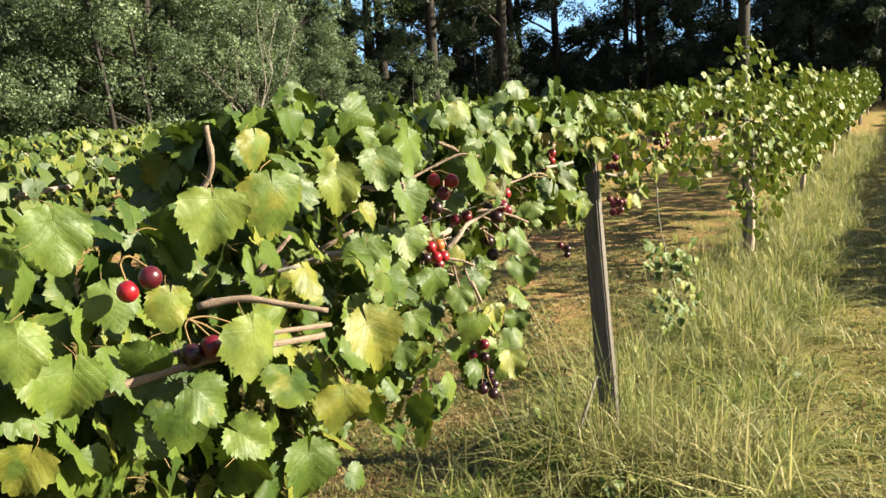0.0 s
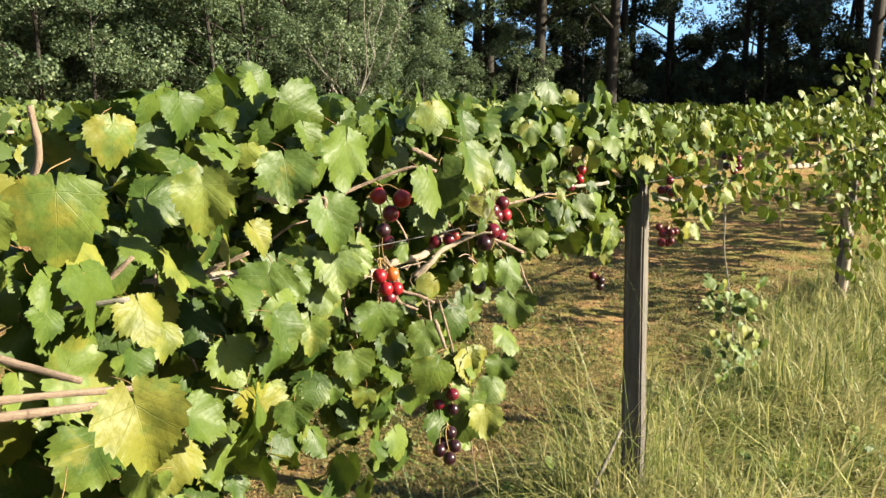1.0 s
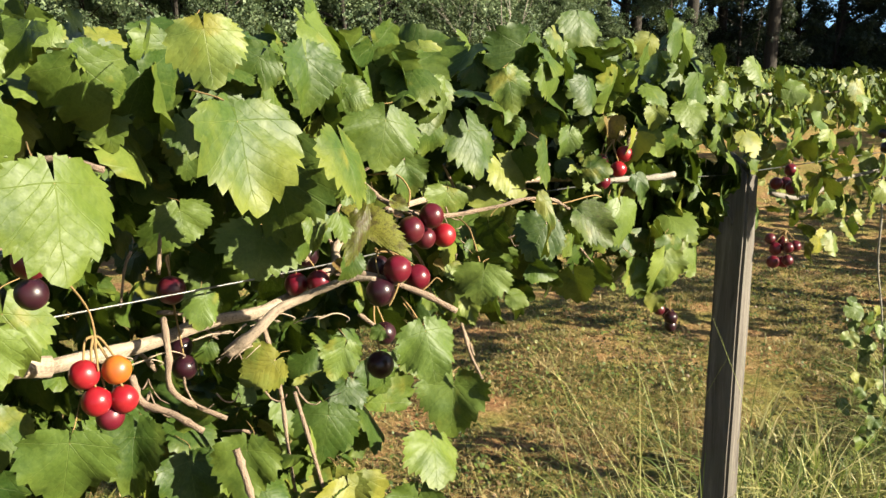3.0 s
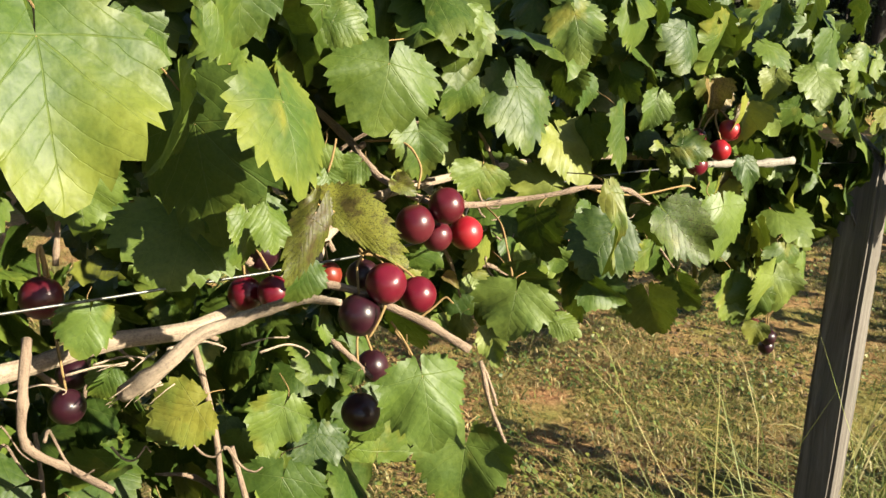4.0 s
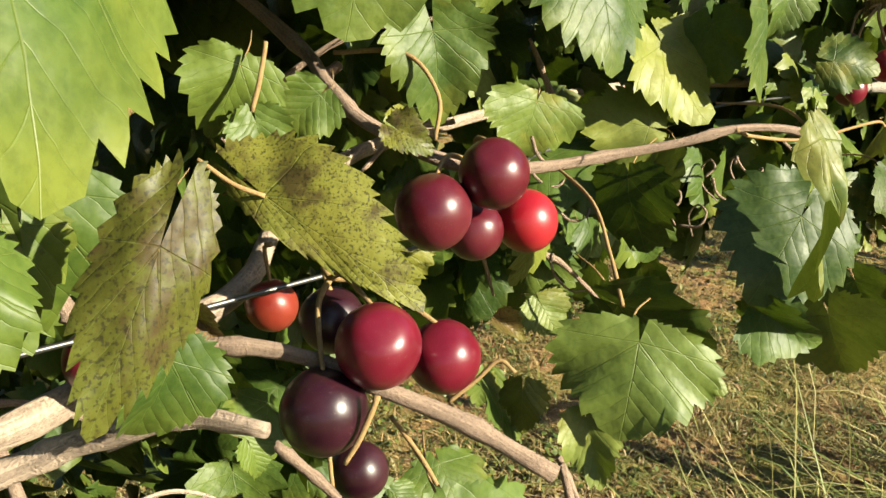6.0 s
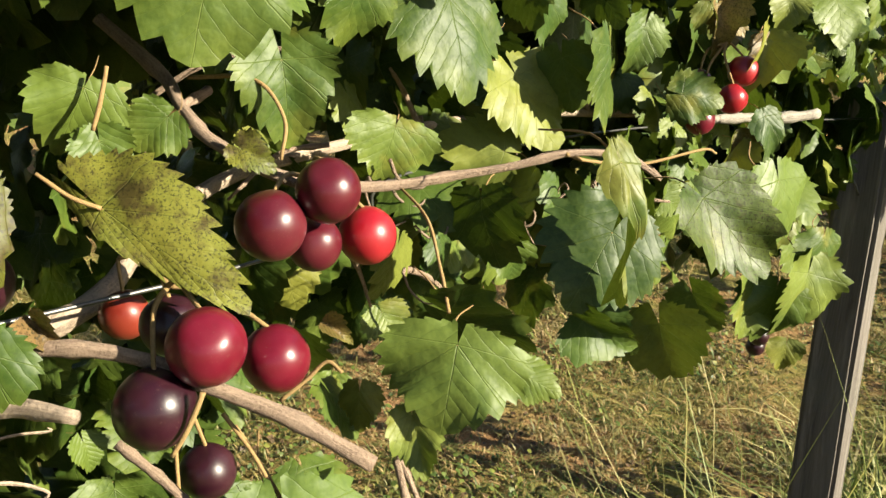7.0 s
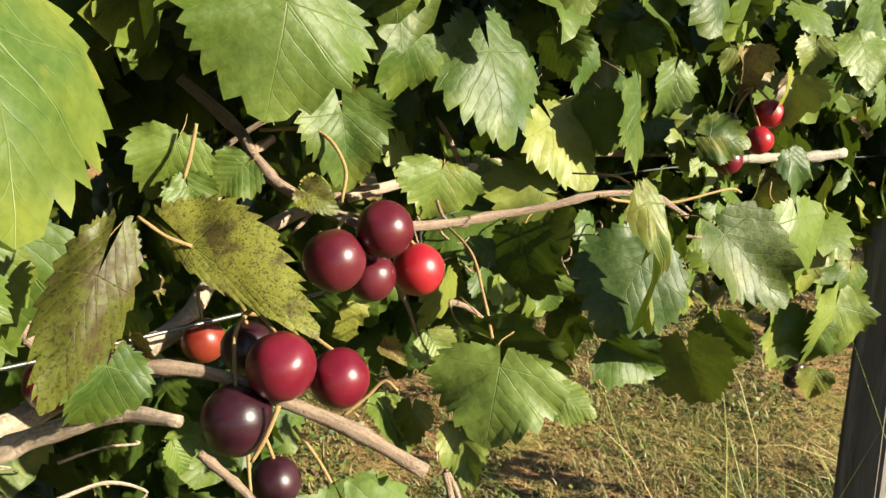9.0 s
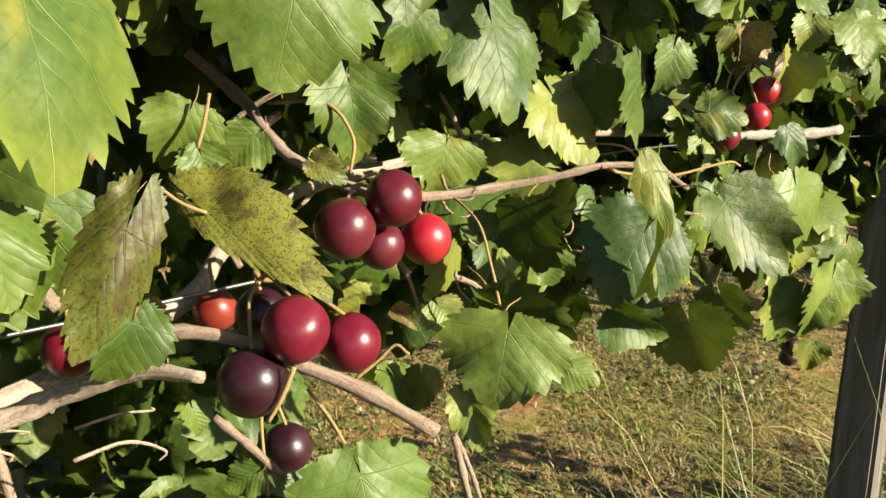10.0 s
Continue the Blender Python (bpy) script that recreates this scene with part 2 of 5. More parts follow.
def ground_material():
    t = Tree("dry_turf")
    p = t.where()
    big = t.noise(p, 0.55, 4.0, 0.6)
    mid = t.noise(p, 3.2, 4.0, 0.6)
    small = t.noise(p, 42.0, 6.0, 0.8)
    green = t.ramp(small, ((0.25, (0.0495, 0.0455, 0.0117)), (0.52, (0.193, 0.166, 0.0449)), (0.8, (0.365, 0.287, 0.108))))
    straw = t.ramp(small, ((0.25, (0.0676, 0.0366, 0.015)), (0.52, (0.285, 0.164, 0.0723)), (0.8, (0.461, 0.316, 0.156))))
    soil = t.ramp(small, ((0.3, (0.13, 0.0583, 0.0289)), (0.7, (0.339, 0.17, 0.0813))))
    # more grass and less bare soil on the path
    sx = t.n("SeparateXYZ")
    t.put(sx.inputs[0], p)
    path = t.math("MULTIPLY", t.step(sx.outputs[0], 0.2, 0.9), 0.12)
    f = t.step(t.math("SUBTRACT", t.math("ADD", t.math("MULTIPLY", big, 0.35), t.math("MULTIPLY", mid, 0.65)), path), 0.44, 0.56)
    color = t.mix(f, green, straw)
    color = t.mix(t.step(t.math("SUBTRACT", t.math("ADD", t.math("MULTIPLY", big, 0.5), t.math("MULTIPLY", mid, 0.5)), path), 0.56, 0.65), color, soil)
    return t.done(t.surface(color, 0.95, 0.1, t.bump(small, 1.0, 0.03)))


M_GROUND = ground_material()


def blade_material(name, stops):
    t = Tree(name)
    color = t.ramp(t.random(), stops)
    color = t.mix(t.math("MULTIPLY", t.step(t.noise(t.where(), 3.0, 3.0), 0.45, 0.7), 0.45), color, stops[-1][1])
    front = t.surface(color, 0.55, 0.4)
    return t.done(t.thin(front, color, 0.4))


M_TALL = blade_material("tall_grass", ((0.0, (0.0484, 0.0821, 0.0123)), (0.4, (0.151, 0.186, 0.0359)), (0.75, (0.315, 0.292, 0.0926)), (1.0, (0.403, 0.34, 0.171))))
M_TURF = blade_material("turf_blades", ((0.0, (0.035, 0.058, 0.011)), (0.3, (0.10, 0.125, 0.028)), (0.62, (0.20, 0.185, 0.05)), (0.82, (0.27, 0.19, 0.075)), (1.0, (0.40, 0.28, 0.14))))


def crown_material(name, stops, share=0.35):
    t = Tree(name)
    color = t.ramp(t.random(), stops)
    # patches pulled to the darkest leaf tone, painted as shaded holes in the crown
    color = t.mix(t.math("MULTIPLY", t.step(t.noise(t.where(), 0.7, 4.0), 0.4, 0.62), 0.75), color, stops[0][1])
    front = t.surface(color, 0.55, 0.35)
    return t.done(t.thin(front, t.mix(0.4, color, (0.079, 0.101, 0.0216)), share))


def sky_material():
    t = Tree("far_sky")
    e = t.n("Emission")
    e.inputs[0].default_value = (0.11, 0.20, 0.31, 1)
    return t.done(e.outputs[0])


M_SKY = sky_material()


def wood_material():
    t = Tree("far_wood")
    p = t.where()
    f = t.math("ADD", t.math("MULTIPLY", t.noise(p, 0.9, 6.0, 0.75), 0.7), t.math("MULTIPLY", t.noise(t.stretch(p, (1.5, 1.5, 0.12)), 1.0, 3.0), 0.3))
    # near-black stops put the shade between the far trees into the colour
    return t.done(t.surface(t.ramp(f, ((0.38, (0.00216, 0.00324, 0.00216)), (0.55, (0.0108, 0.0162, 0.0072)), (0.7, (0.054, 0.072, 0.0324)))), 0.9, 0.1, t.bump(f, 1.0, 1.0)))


M_WOOD = wood_material()
# shade and sun put into the leaf colour: dark for backlit trees, pale for lit
M_CROWN_SHADED = crown_material("shaded_leaves", ((0.0, (0.00936, 0.0187, 0.0112)), (0.7, (0.0205, 0.0356, 0.0187)), (1.0, (0.0468, 0.0655, 0.0263))))
M_CROWN_SUNLIT = crown_material("sunlit_leaves", ((0.0, (0.035, 0.06, 0.028)), (0.6, (0.13, 0.18, 0.085)), (1.0, (0.26, 0.31, 0.17))), 0.45)


# ---- mesh helpers ----
def mesh_of(name, verts, faces, material, uv=None, smooth=True):
    me = bpy.data.meshes.new(name)
    me.from_pydata(verts, [], faces)
    if uv is not None:
        layer = me.uv_layers.new(name="leaf")
        idx = np.empty(len(me.loops), dtype=np.int32)
        me.loops.foreach_get("vertex_index", idx)
        layer.data.foreach_set("uv", np.asarray(uv, dtype=np.float32)[idx].ravel())
    me.materials.append(material)
    if smooth:
        me.polygons.foreach_set("use_smooth", np.ones(len(me.polygons), dtype=bool))
    me.update()
    return me


def big_mesh(name, verts, tris, material, uv=None, smooth=True):
    """A mesh from arrays: many small pieces joined."""
    verts, tris = np.asarray(verts, dtype=np.float32), np.asarray(tris, dtype=np.int32)
    me = bpy.data.meshes.new(name)
    me.vertices.add(len(verts))
    me.vertices.foreach_set("co", verts.ravel())
    me.loops.add(tris.size)
    me.loops.foreach_set("vertex_index", tris.ravel())
    me.polygons.add(len(tris))
    me.polygons.foreach_set("loop_start", np.arange(0, tris.size, 3, dtype=np.int32))
    me.polygons.foreach_set("loop_total", np.full(len(tris), 3, dtype=np.int32))
    if smooth:
        me.polygons.foreach_set("use_smooth", np.ones(len(tris), dtype=bool))
    if uv is not None:
        layer = me.uv_layers.new(name="leaf")
        layer.data.foreach_set("uv", np.asarray(uv, dtype=np.float32)[tris.ravel()].ravel())
    me.materials.append(material)
    me.update()
    me.validate()
    return me


def child(name, me, parent, label=""):
    ob = new(name, me)
    ob.parent = parent
    return tagged(ob, label)


def part(name, bm, material, parent, label=""):
    me = bpy.data.meshes.new(name)
    bm.to_mesh(me)
    bm.free()
    me.materials.append(material)
    return child(name, me, parent, label)


def thing(name, place, label, category, group="", kind=""):
    ob = new(name)
    ob.location = place
    return tagged(ob, label, category, group, kind)


def tube_arrays(points, radii, sides=8, knots=0.0, rng=None):
    """Vertices and faces of a round, bent, tapering stem with closed ends."""
    pts = [Vector(p) for p in points]
    vs, fs = [], []
    side = Vector((0.3, 0.2, 1))
    shift = rng.uniform(0, 50) if rng else 0.0
    for i, p in enumerate(pts):
        way = (pts[min(i + 1, len(pts) - 1)] - pts[max(i - 1, 0)]).normalized()
        a = way.cross(side)
        if a.length < 0.05:
            a = way.cross(Vector((1, 0, 0)))
        a.normalize()
        b = way.cross(a)
        for k in range(sides):
            w = 2 * math.pi * k / sides
            r = radii[i] * (1 + (knots * 2.2 * noise.noise(Vector((math.cos(w) * 1.3 + shift, math.sin(w) * 1.3, i * 0.33))) if rng else 0))
            vs.append(tuple(p + (a * math.cos(w) + b * math.sin(w)) * r))
    for i in range(len(pts) - 1):
        for k in range(sides):
            q = (k + 1) % sides
            fs.append((i * sides + k, i * sides + q, (i + 1) * sides + q, (i + 1) * sides + k))
    fs.append(tuple(range(sides - 1, -1, -1)))
    fs.append(tuple((len(pts) - 1) * sides + k for k in range(sides)))
    return vs, fs


def bend(points, steps=5):
    """A smooth line through the points (Catmull-Rom)."""
    p = [Vector(q) for q in points]
    p = [p[0] * 2 - p[1]] + p + [p[-1] * 2 - p[-2]]
    out = []
    for i in range(1, len(p) - 2):
        for k in range(steps):
            s = k / steps
            a, b, c, d = p[i - 1], p[i], p[i + 1], p[i + 2]
            out.append(0.5 * ((2 * b) + (c - a) * s + (2 * a - 5 * b + 4 * c - d) * s * s + (3 * b - a - 3 * c + d) * s ** 3))
    out.append(p[-2])
    return out


def stem(name, points, r0, r1, material, parent, label="", sides=8, nodes=0, knots=0.06, seed=1):
    """A cane or twig; nodes: how many swollen joints it has."""
    rng = random.Random(seed)
    line = bend(points, 6)
    n = len(line)
    radii = []
    for i in range(n):
        f = i / (n - 1)
        r = r0 + (r1 - r0) * f
        if nodes:
            ph = (f * nodes) % 1.0
            r *= 1 + (0.32 if r0 < 0.006 else 0.14) * math.exp(-((ph - 0.5) / 0.09) ** 2)
        radii.append(r)
    vs, fs = tube_arrays(line, radii, sides, knots, rng)
    run, uv = 0.0, []
    for i in range(n):
        run += (line[i] - line[i - 1]).length if i else 0.0
        uv += [(6.28 * r0 * k / sides, run) for k in range(sides)]
    return child(name, mesh_of(name, vs, fs, material, uv), parent, label)


# ---- leaves ----
def leaf_shape(teeth, rings, rng, fold, curl, wave, lobe=0.0, ear=0.0, half=1.0):
    """A grape leaf of unit length: the stalk joins at the origin, the tip lies along +y, the upper face is +z. ear: how far the base lobes reach back; half: width of one side against the other. Returns vertices, triangles, uv."""
    def radius(a):
        back = np.clip((a - 1.25) / 1.4, 0, 1)
        return 0.70 + 0.08 * np.cos(a) + (0.02 + lobe) * np.exp(-((a - 0.95) / 0.30) ** 2) + 0.22 * np.exp(-(a / 0.42) ** 2) - (0.30 - ear) * back * back * (3 - 2 * back)

    # each side: saw teeth of uneven size, leaning towards the tip
    sides = []
    for side in (-1, 1):
        cuts = np.cumsum([0.0] + [rng.uniform(0.45, 1.6) for _ in range(teeth)])
        cuts = 2.98 * (1 - cuts / cuts[-1])
        pts = []
        for k in range(teeth):
            a0, a1 = cuts[k], cuts[k + 1]
            deep = rng.uniform(0.7, 1.3) * min(1.0, (a0 - a1) / 0.22)
            last = k == teeth - 1
            pts.append((a0, 1 - 0.07 * deep))
            if teeth > 5:
                pts.append((a0 + (a1 - a0) * 0.40, 1 + 0.012 * deep))
            pts.append((a1 if last else a0 + (a1 - a0) * rng.uniform(0.62, 0.82), 1.03 if last else 1 + 0.070 * deep))
        sides.append([(side * a, f) for a, f in pts])
    whole = sides[0] + sides[1][::-1][1:]
    ang = np.array([q[0] for q in whole])
    n = len(ang)
    k = np.arange(n)
    base = radius(np.abs(ang))
    edge = base * np.array([q[1] for q in whole])
    vs, tris = [(0.0, 0.0)], []
    ring_ids = []
    for f in rings:
        ids = []
        if f < 1:
            m = max(5, int(teeth * (1.1 + 1.2 * f)))
            pick = np.linspace(0, n - 1, m)
            r = np.interp(pick, k, base) * f
            th = np.interp(pick, k, ang)
        else:
            r, th = edge, ang
        for rr, tt in zip(r, th):
            ids.append(len(vs))
            vs.append((rr * math.sin(tt), rr * math.cos(tt)))
        ring_ids.append(ids)
    first = ring_ids[0]
    for i in range(len(first) - 1):
        tris.append((0, first[i + 1], first[i]))
    for inner, outer in zip(ring_ids, ring_ids[1:]):
        i = j = 0
        while i < len(inner) - 1 or j < len(outer) - 1:
            if j < len(outer) - 1 and (i == len(inner) - 1 or (j + 1) / (len(outer) - 1) <= (i + 1) / (len(inner) - 1) + 1e-9):
                tris.append((inner[i], outer[j + 1], outer[j]))
                j += 1
            else:
                tris.append((inner[i], inner[i + 1], outer[j]))
                i += 1
    ph = [rng.uniform(0, 6.28) for _ in range(3)]
    out = []
    for x, y in vs:
        x *= half if x < 0 else 1.0
        d = math.hypot(x, y)
        th = math.atan2(x, y)
        z = fold * abs(x) * (0.6 + 0.4 * min(1, d)) - curl * y * abs(y) - 0.12 * d * d - 0.25 * max(0, abs(x) - 0.3) ** 2
        z += 0.045 * math.sin(8.5 * x + ph[2]) * math.sin(7.5 * y + ph[0]) * min(1, 2 * d) - 0.05 * abs(math.sin(3.1 * (y - 0.9 * abs(x)))) * min(1, 3 * abs(x))
        z += wave * d * d * (math.sin(3 * th + ph[0]) * 0.6 + math.sin(7 * th + ph[1]) * 0.4)
        out.append((x, y, z))
    return np.array(out), np.array(tris), np.array(vs)


lrng = random.Random(7)
FINE = [leaf_shape(9, (0.38, 0.74, 1.0), lrng, lrng.uniform(-0.15, 0.6), lrng.uniform(-0.12, 0.45), lrng.uniform(0.10, 0.28), lrng.uniform(-0.02, 0.05), lrng.uniform(-0.12, 0.12)) for _ in range(10)]
LARGE = [leaf_shape(13, (0.24, 0.5, 0.76, 1.0), lrng, lrng.uniform(-0.15, 0.6), lrng.uniform(-0.1, 0.45), lrng.uniform(0.10, 0.28), lrng.uniform(-0.03, 0.06), lrng.uniform(-0.14, 0.08)) for _ in range(10)]
# old leaves folded along the midrib, one side much narrower; a rolled, hanging one; a flat broad one
LARGE += [leaf_shape(17, (0.24, 0.5, 0.76, 1.0), lrng, 0.10, 0.15, 0.05, 0.0, 0.1, 0.32), leaf_shape(11, (0.24, 0.5, 0.76, 1.0), lrng, 1.3, 0.5, 0.16, 0.0, -0.05, 1.0), leaf_shape(14, (0.2, 0.4, 0.6, 0.8, 1.0), lrng, 0.05, 0.06, 0.10, 0.05, 0.18, 1.0)]
MIDDLE = [leaf_shape(5, (0.55, 1.0), lrng, lrng.uniform(0.0, 0.4), lrng.uniform(-0.05, 0.25), 0.13) for _ in range(6)]
COARSE = [leaf_shape(3, (1.0,), lrng, lrng.uniform(0.1, 0.4), lrng.uniform(0, 0.25), 0.05) for _ in range(4)]


def frames_of(normals, tips):
    z = normals / np.linalg.norm(normals, axis=1, keepdims=True)
    y = tips - z * np.sum(tips * z, axis=1, keepdims=True)
    y /= np.linalg.norm(y, axis=1, keepdims=True) + 1e-9
    return np.cross(y, z), y, z


def joined_leaves(name, places, normals, tips, sizes, shapes, material, rng, smooth=True):
    x, y, z = frames_of(normals, tips)
    which = rng.integers(0, len(shapes), len(places))
    vs, ts, us, base = [], [], [], 0
    for w, (v, t, u) in enumerate(shapes):
        m = which == w
        c = int(m.sum())
        if not c:
            continue
        s = sizes[m][:, None, None]
        vv = places[m][:, None, :] + s * (v[None, :, 0:1] * x[m][:, None, :] + v[None, :, 1:2] * y[m][:, None, :] + v[None, :, 2:3] * z[m][:, None, :])
        vs.append(vv.reshape(-1, 3))
        ts.append((t[None] + (base + np.arange(c) * len(v))[:, None, None]).reshape(-1, 3))
        us.append(np.tile(u, (c, 1)))
        base += c * len(v)
    return big_mesh(name, np.concatenate(vs), np.concatenate(ts), material, np.concatenate(us), smooth)


def canopy(rng, count, y0, y1, section, out_bias=0.35):
    """Leaf places, normals and tips in a hedge along y. section(y) gives the middle x, half width, lowest z and highest z."""
    y = rng.uniform(y0, y1, count)
    sec = np.array([section(v) for v in y])
    cx, hw, lo, hi = sec.T
    a = rng.uniform(0, 2 * np.pi, count)
    rad = rng.uniform(0, 1, count) ** out_bias
    p = np.stack([cx + hw * rad * np.cos(a), y, (lo + hi) / 2 + (hi - lo) / 2 * rad * np.sin(a)], 1)
    # leaves turn their faces to the light
    n = np.stack([np.cos(a) * 0.30, np.zeros(count), np.sin(a) * 0.25], 1) + np.array(SUN) + rng.normal(0, 0.50, (count, 3))
    t = np.stack([np.cos(a) * 0.35, np.zeros(count), -np.ones(count)], 1) + rng.normal(0, 0.45, (count, 3))
    return p, n, t


def blades(name, places, heights, lean, widths, material, rng):
    """Grass: each blade a strip that bends over and narrows to its tip."""
    c = len(places)
    a = rng.uniform(0, 2 * np.pi, c)
    w = np.stack([np.cos(a), np.sin(a), np.zeros(c)], 1) * widths[:, None] / 2
    b = a + np.pi / 2 + rng.normal(0, 0.5, c)
    d = np.stack([np.cos(b), np.sin(b), np.zeros(c)], 1) * (lean * heights)[:, None]
    up = np.zeros((c, 3))
    up[:, 2] = heights
    rows = []
    for f, wide in ((0.0, 0.8), (0.4, 1.0), (0.75, 0.7)):
        rise_ = f * (1 - 0.35 * f * np.clip(lean, 0, 1.2))[:, None]
        q = places + up * rise_ + d * f ** 2.0
        rows += [q - w * wide, q + w * wide]
    tip = places + up * (1 - 0.42 * np.clip(lean, 0, 1.3))[:, None] + d
    v = np.stack(rows + [tip], 1)
    t = np.array([(0, 1, 3), (0, 3, 2), (2, 3, 5), (2, 5, 4), (4, 5, 6)])
    tris = (t[None] + (np.arange(c) * 7)[:, None, None]).reshape(-1, 3)
    return big_mesh(name, v.reshape(-1, 3), tris, material, None, False)


# ---- ground ----
def rise(x, y):
    """Height of the ground: slight unevenness, close to level."""
    return 0.018 * math.sin(1.7 * x + 0.6) * math.cos(1.3 * y) + 0.012 * noise.noise(Vector((x * 2.3, y * 2.3, 0.0))) - 0.02


def make_ground():
    near = np.arange(-6, 6.01, 0.2)
    far = np.array([9, 14, 22, 35, 60, 110, 220, 500, 1200, 2600])
    xs = np.concatenate([-far[::-1], near, far])
    ys = np.concatenate([-far[::-1], np.arange(-6, 12.01, 0.2), far[1:] + 3])
    vs = [(float(x), float(y), rise(x, y) if abs(x) < 30 and abs(y) < 40 else -0.02) for y in ys for x in xs]
    w = len(xs)
    fs = [(j * w + i, j * w + i + 1, (j + 1) * w + i + 1, (j + 1) * w + i) for j in range(len(ys) - 1) for i in range(w - 1)]
    ob = new("ground", mesh_of("ground", vs, fs, M_GROUND))
    return tagged(ob, "uneven mown turf, green and dry with reddish soil patches", "ground", kind="structure")


make_ground()


def make_turf():
    rng = np.random.default_rng(3)
    c = 240000
    x = rng.uniform(-4.5, 2.2, c)
    y = -1.6 + 11.0 * rng.uniform(0, 1, c) ** 1.7
    keep = np.array([noise.noise(Vector((a * 1.6, b * 1.6, 4.0))) + 0.45 * noise.noise(Vector((a * 7, b * 7, 1.0))) > rng.uniform(-0.25, 0.35) - 0.5 * (a > 0.5) for a, b in zip(x, y)])
    x, y = x[keep], y[keep]
    qx, qy = rng.uniform(-2.4, 0.3, 60000), rng.uniform(-1.7, 1.6, 60000)
    ok = np.array([noise.noise(Vector((a * 3.0, b * 3.0, 17.0))) > rng.uniform(-0.2, 0.3) for a, b in zip(qx, qy)])
    x, y = np.concatenate([x, qx[ok]]), np.concatenate([y, qy[ok]])
    # small tufts behind the row, close together
    tx, ty = rng.uniform(-3.2, 0.3, 9000), -0.9 + 5.0 * rng.uniform(0, 1, 9000) ** 1.4
    ok = np.array([noise.noise(Vector((a * 2.1, b * 2.1, 7.0))) > rng.uniform(-0.35, 0.3) for a, b in zip(tx, ty)])
    tx, ty = np.repeat(tx[ok], 14), np.repeat(ty[ok], 14)
    x = np.concatenate([x, tx + rng.normal(0, 0.014, len(tx))])
    y = np.concatenate([y, ty + rng.normal(0, 0.014, len(ty))])
    z = np.array([rise(a, b) for a, b in zip(x, y)]) - 0.004
    h = rng.uniform(0.008, 0.040, len(x)) * np.where(rng.uniform(0, 1, len(x)) < 0.04, 2.0, 1.0)
    me = blades("turf_grass", np.stack([x, y, z], 1), h, rng.uniform(0.3, 2.2, len(x)), rng.uniform(0.0022, 0.0062, len(x)), M_TURF, rng)
    tagged(new("turf_grass", me), "short mown grass blades, green and straw coloured", "grass", kind="stuff")


def make_tall_grass():
    """Clumps of uncut grass along the trellis, where the mower cannot reach, with bent seed stalks."""
    rng = np.random.default_rng(5)
    px, py, hh, ww, ll = [], [], [], [], []
    for _ in range(3000):
        cy = -0.75 + 17.0 * rng.uniform() ** 2.1
        cx = 0.20 + rng.normal(0, 0.24)
        if not -0.42 < cx < 0.70:
            continue
        q = noise.noise(Vector((cx * 2.2, cy * 2.2, 9.0)))
        if q < -0.25:
            continue
        n = int(rng.integers(10, 30))
        tall = rng.uniform(0.12, 0.36) * (0.8 + 0.5 * max(0, q)) * (0.72 if cy < 0.2 else 1.0)
        px.append(cx + rng.normal(0, 0.030, n))
        py.append(cy + rng.normal(0, 0.030, n))
        hh.append(tall * rng.uniform(0.3, 1.15, n))
        ww.append(rng.uniform(0.0028, 0.0085, n))
        ll.append(rng.uniform(0.0, 2.1, n))
    # tussocks on the mown path
    for _ in range(1500):
        cx, cy = rng.uniform(0.55, 2.1), -0.6 + 9.0 * rng.uniform() ** 1.6
        if noise.noise(Vector((cx * 2.6, cy * 2.6, 3.0))) < 0.02:
            continue
        n = int(rng.integers(10, 20))
        px.append(cx + rng.normal(0, 0.035, n))
        py.append(cy + rng.normal(0, 0.035, n))
        hh.append(rng.uniform(0.05, 0.13) * rng.uniform(0.5, 1.1, n))
        ww.append(rng.uniform(0.003, 0.007, n))
        ll.append(rng.uniform(0.3, 1.5, n))
    # uncut clumps on the open side of the first post
    for _ in range(230):
        cx, cy = rng.uniform(-0.08, 0.70), rng.uniform(-0.55, 0.1)
        n = int(rng.integers(6, 18))
        px.append(cx + rng.normal(0, 0.035, n))
        py.append(cy + rng.normal(0, 0.035, n))
        hh.append(rng.uniform(0.15, 0.40) * rng.uniform(0.3, 1.15, n))
        ww.append(rng.uniform(0.0024, 0.008, n))
        ll.append(rng.uniform(0.0, 2.0, n))
    # straw-dry clumps round the foot of the first post
    for _ in range(120):
        cx, cy = 0.04 + rng.normal(0, 0.16), -0.24 + rng.normal(0, 0.13)
        n = int(rng.integers(9, 18))
        px.append(cx + rng.normal(0, 0.025, n))
        py.append(cy + rng.normal(0, 0.025, n))
        hh.append(rng.uniform(0.16, 0.36) * rng.uniform(0.5, 1.1, n))
        ww.append(rng.uniform(0.002, 0.006, n))
        ll.append(rng.uniform(0.2, 1.4, n))
    n = 420
    py.append(-0.5 + 6.0 * rng.uniform(0, 1, n) ** 1.6)
    px.append(rng.normal(0.15, 0.28, n))
    hh.append(rng.uniform(0.25, 0.62, n))
    ww.append(rng.uniform(0.0016, 0.0028, n))
    ll.append(rng.uniform(0.3, 1.3, n))
    # dry bent stalks round the foot of the first post
    n = 130
    py.append(rng.normal(-0.22, 0.14, n))
    px.append(rng.normal(0.06, 0.12, n))
    hh.append(rng.uniform(0.12, 0.42, n))
    ww.append(rng.uniform(0.0009, 0.0018, n))
    ll.append(rng.uniform(0.5, 1.6, n))
    # tall thin seed stalks beside it
    n = 130
    py.append(rng.normal(-0.20, 0.15, n))
    px.append(rng.normal(0.09, 0.13, n))
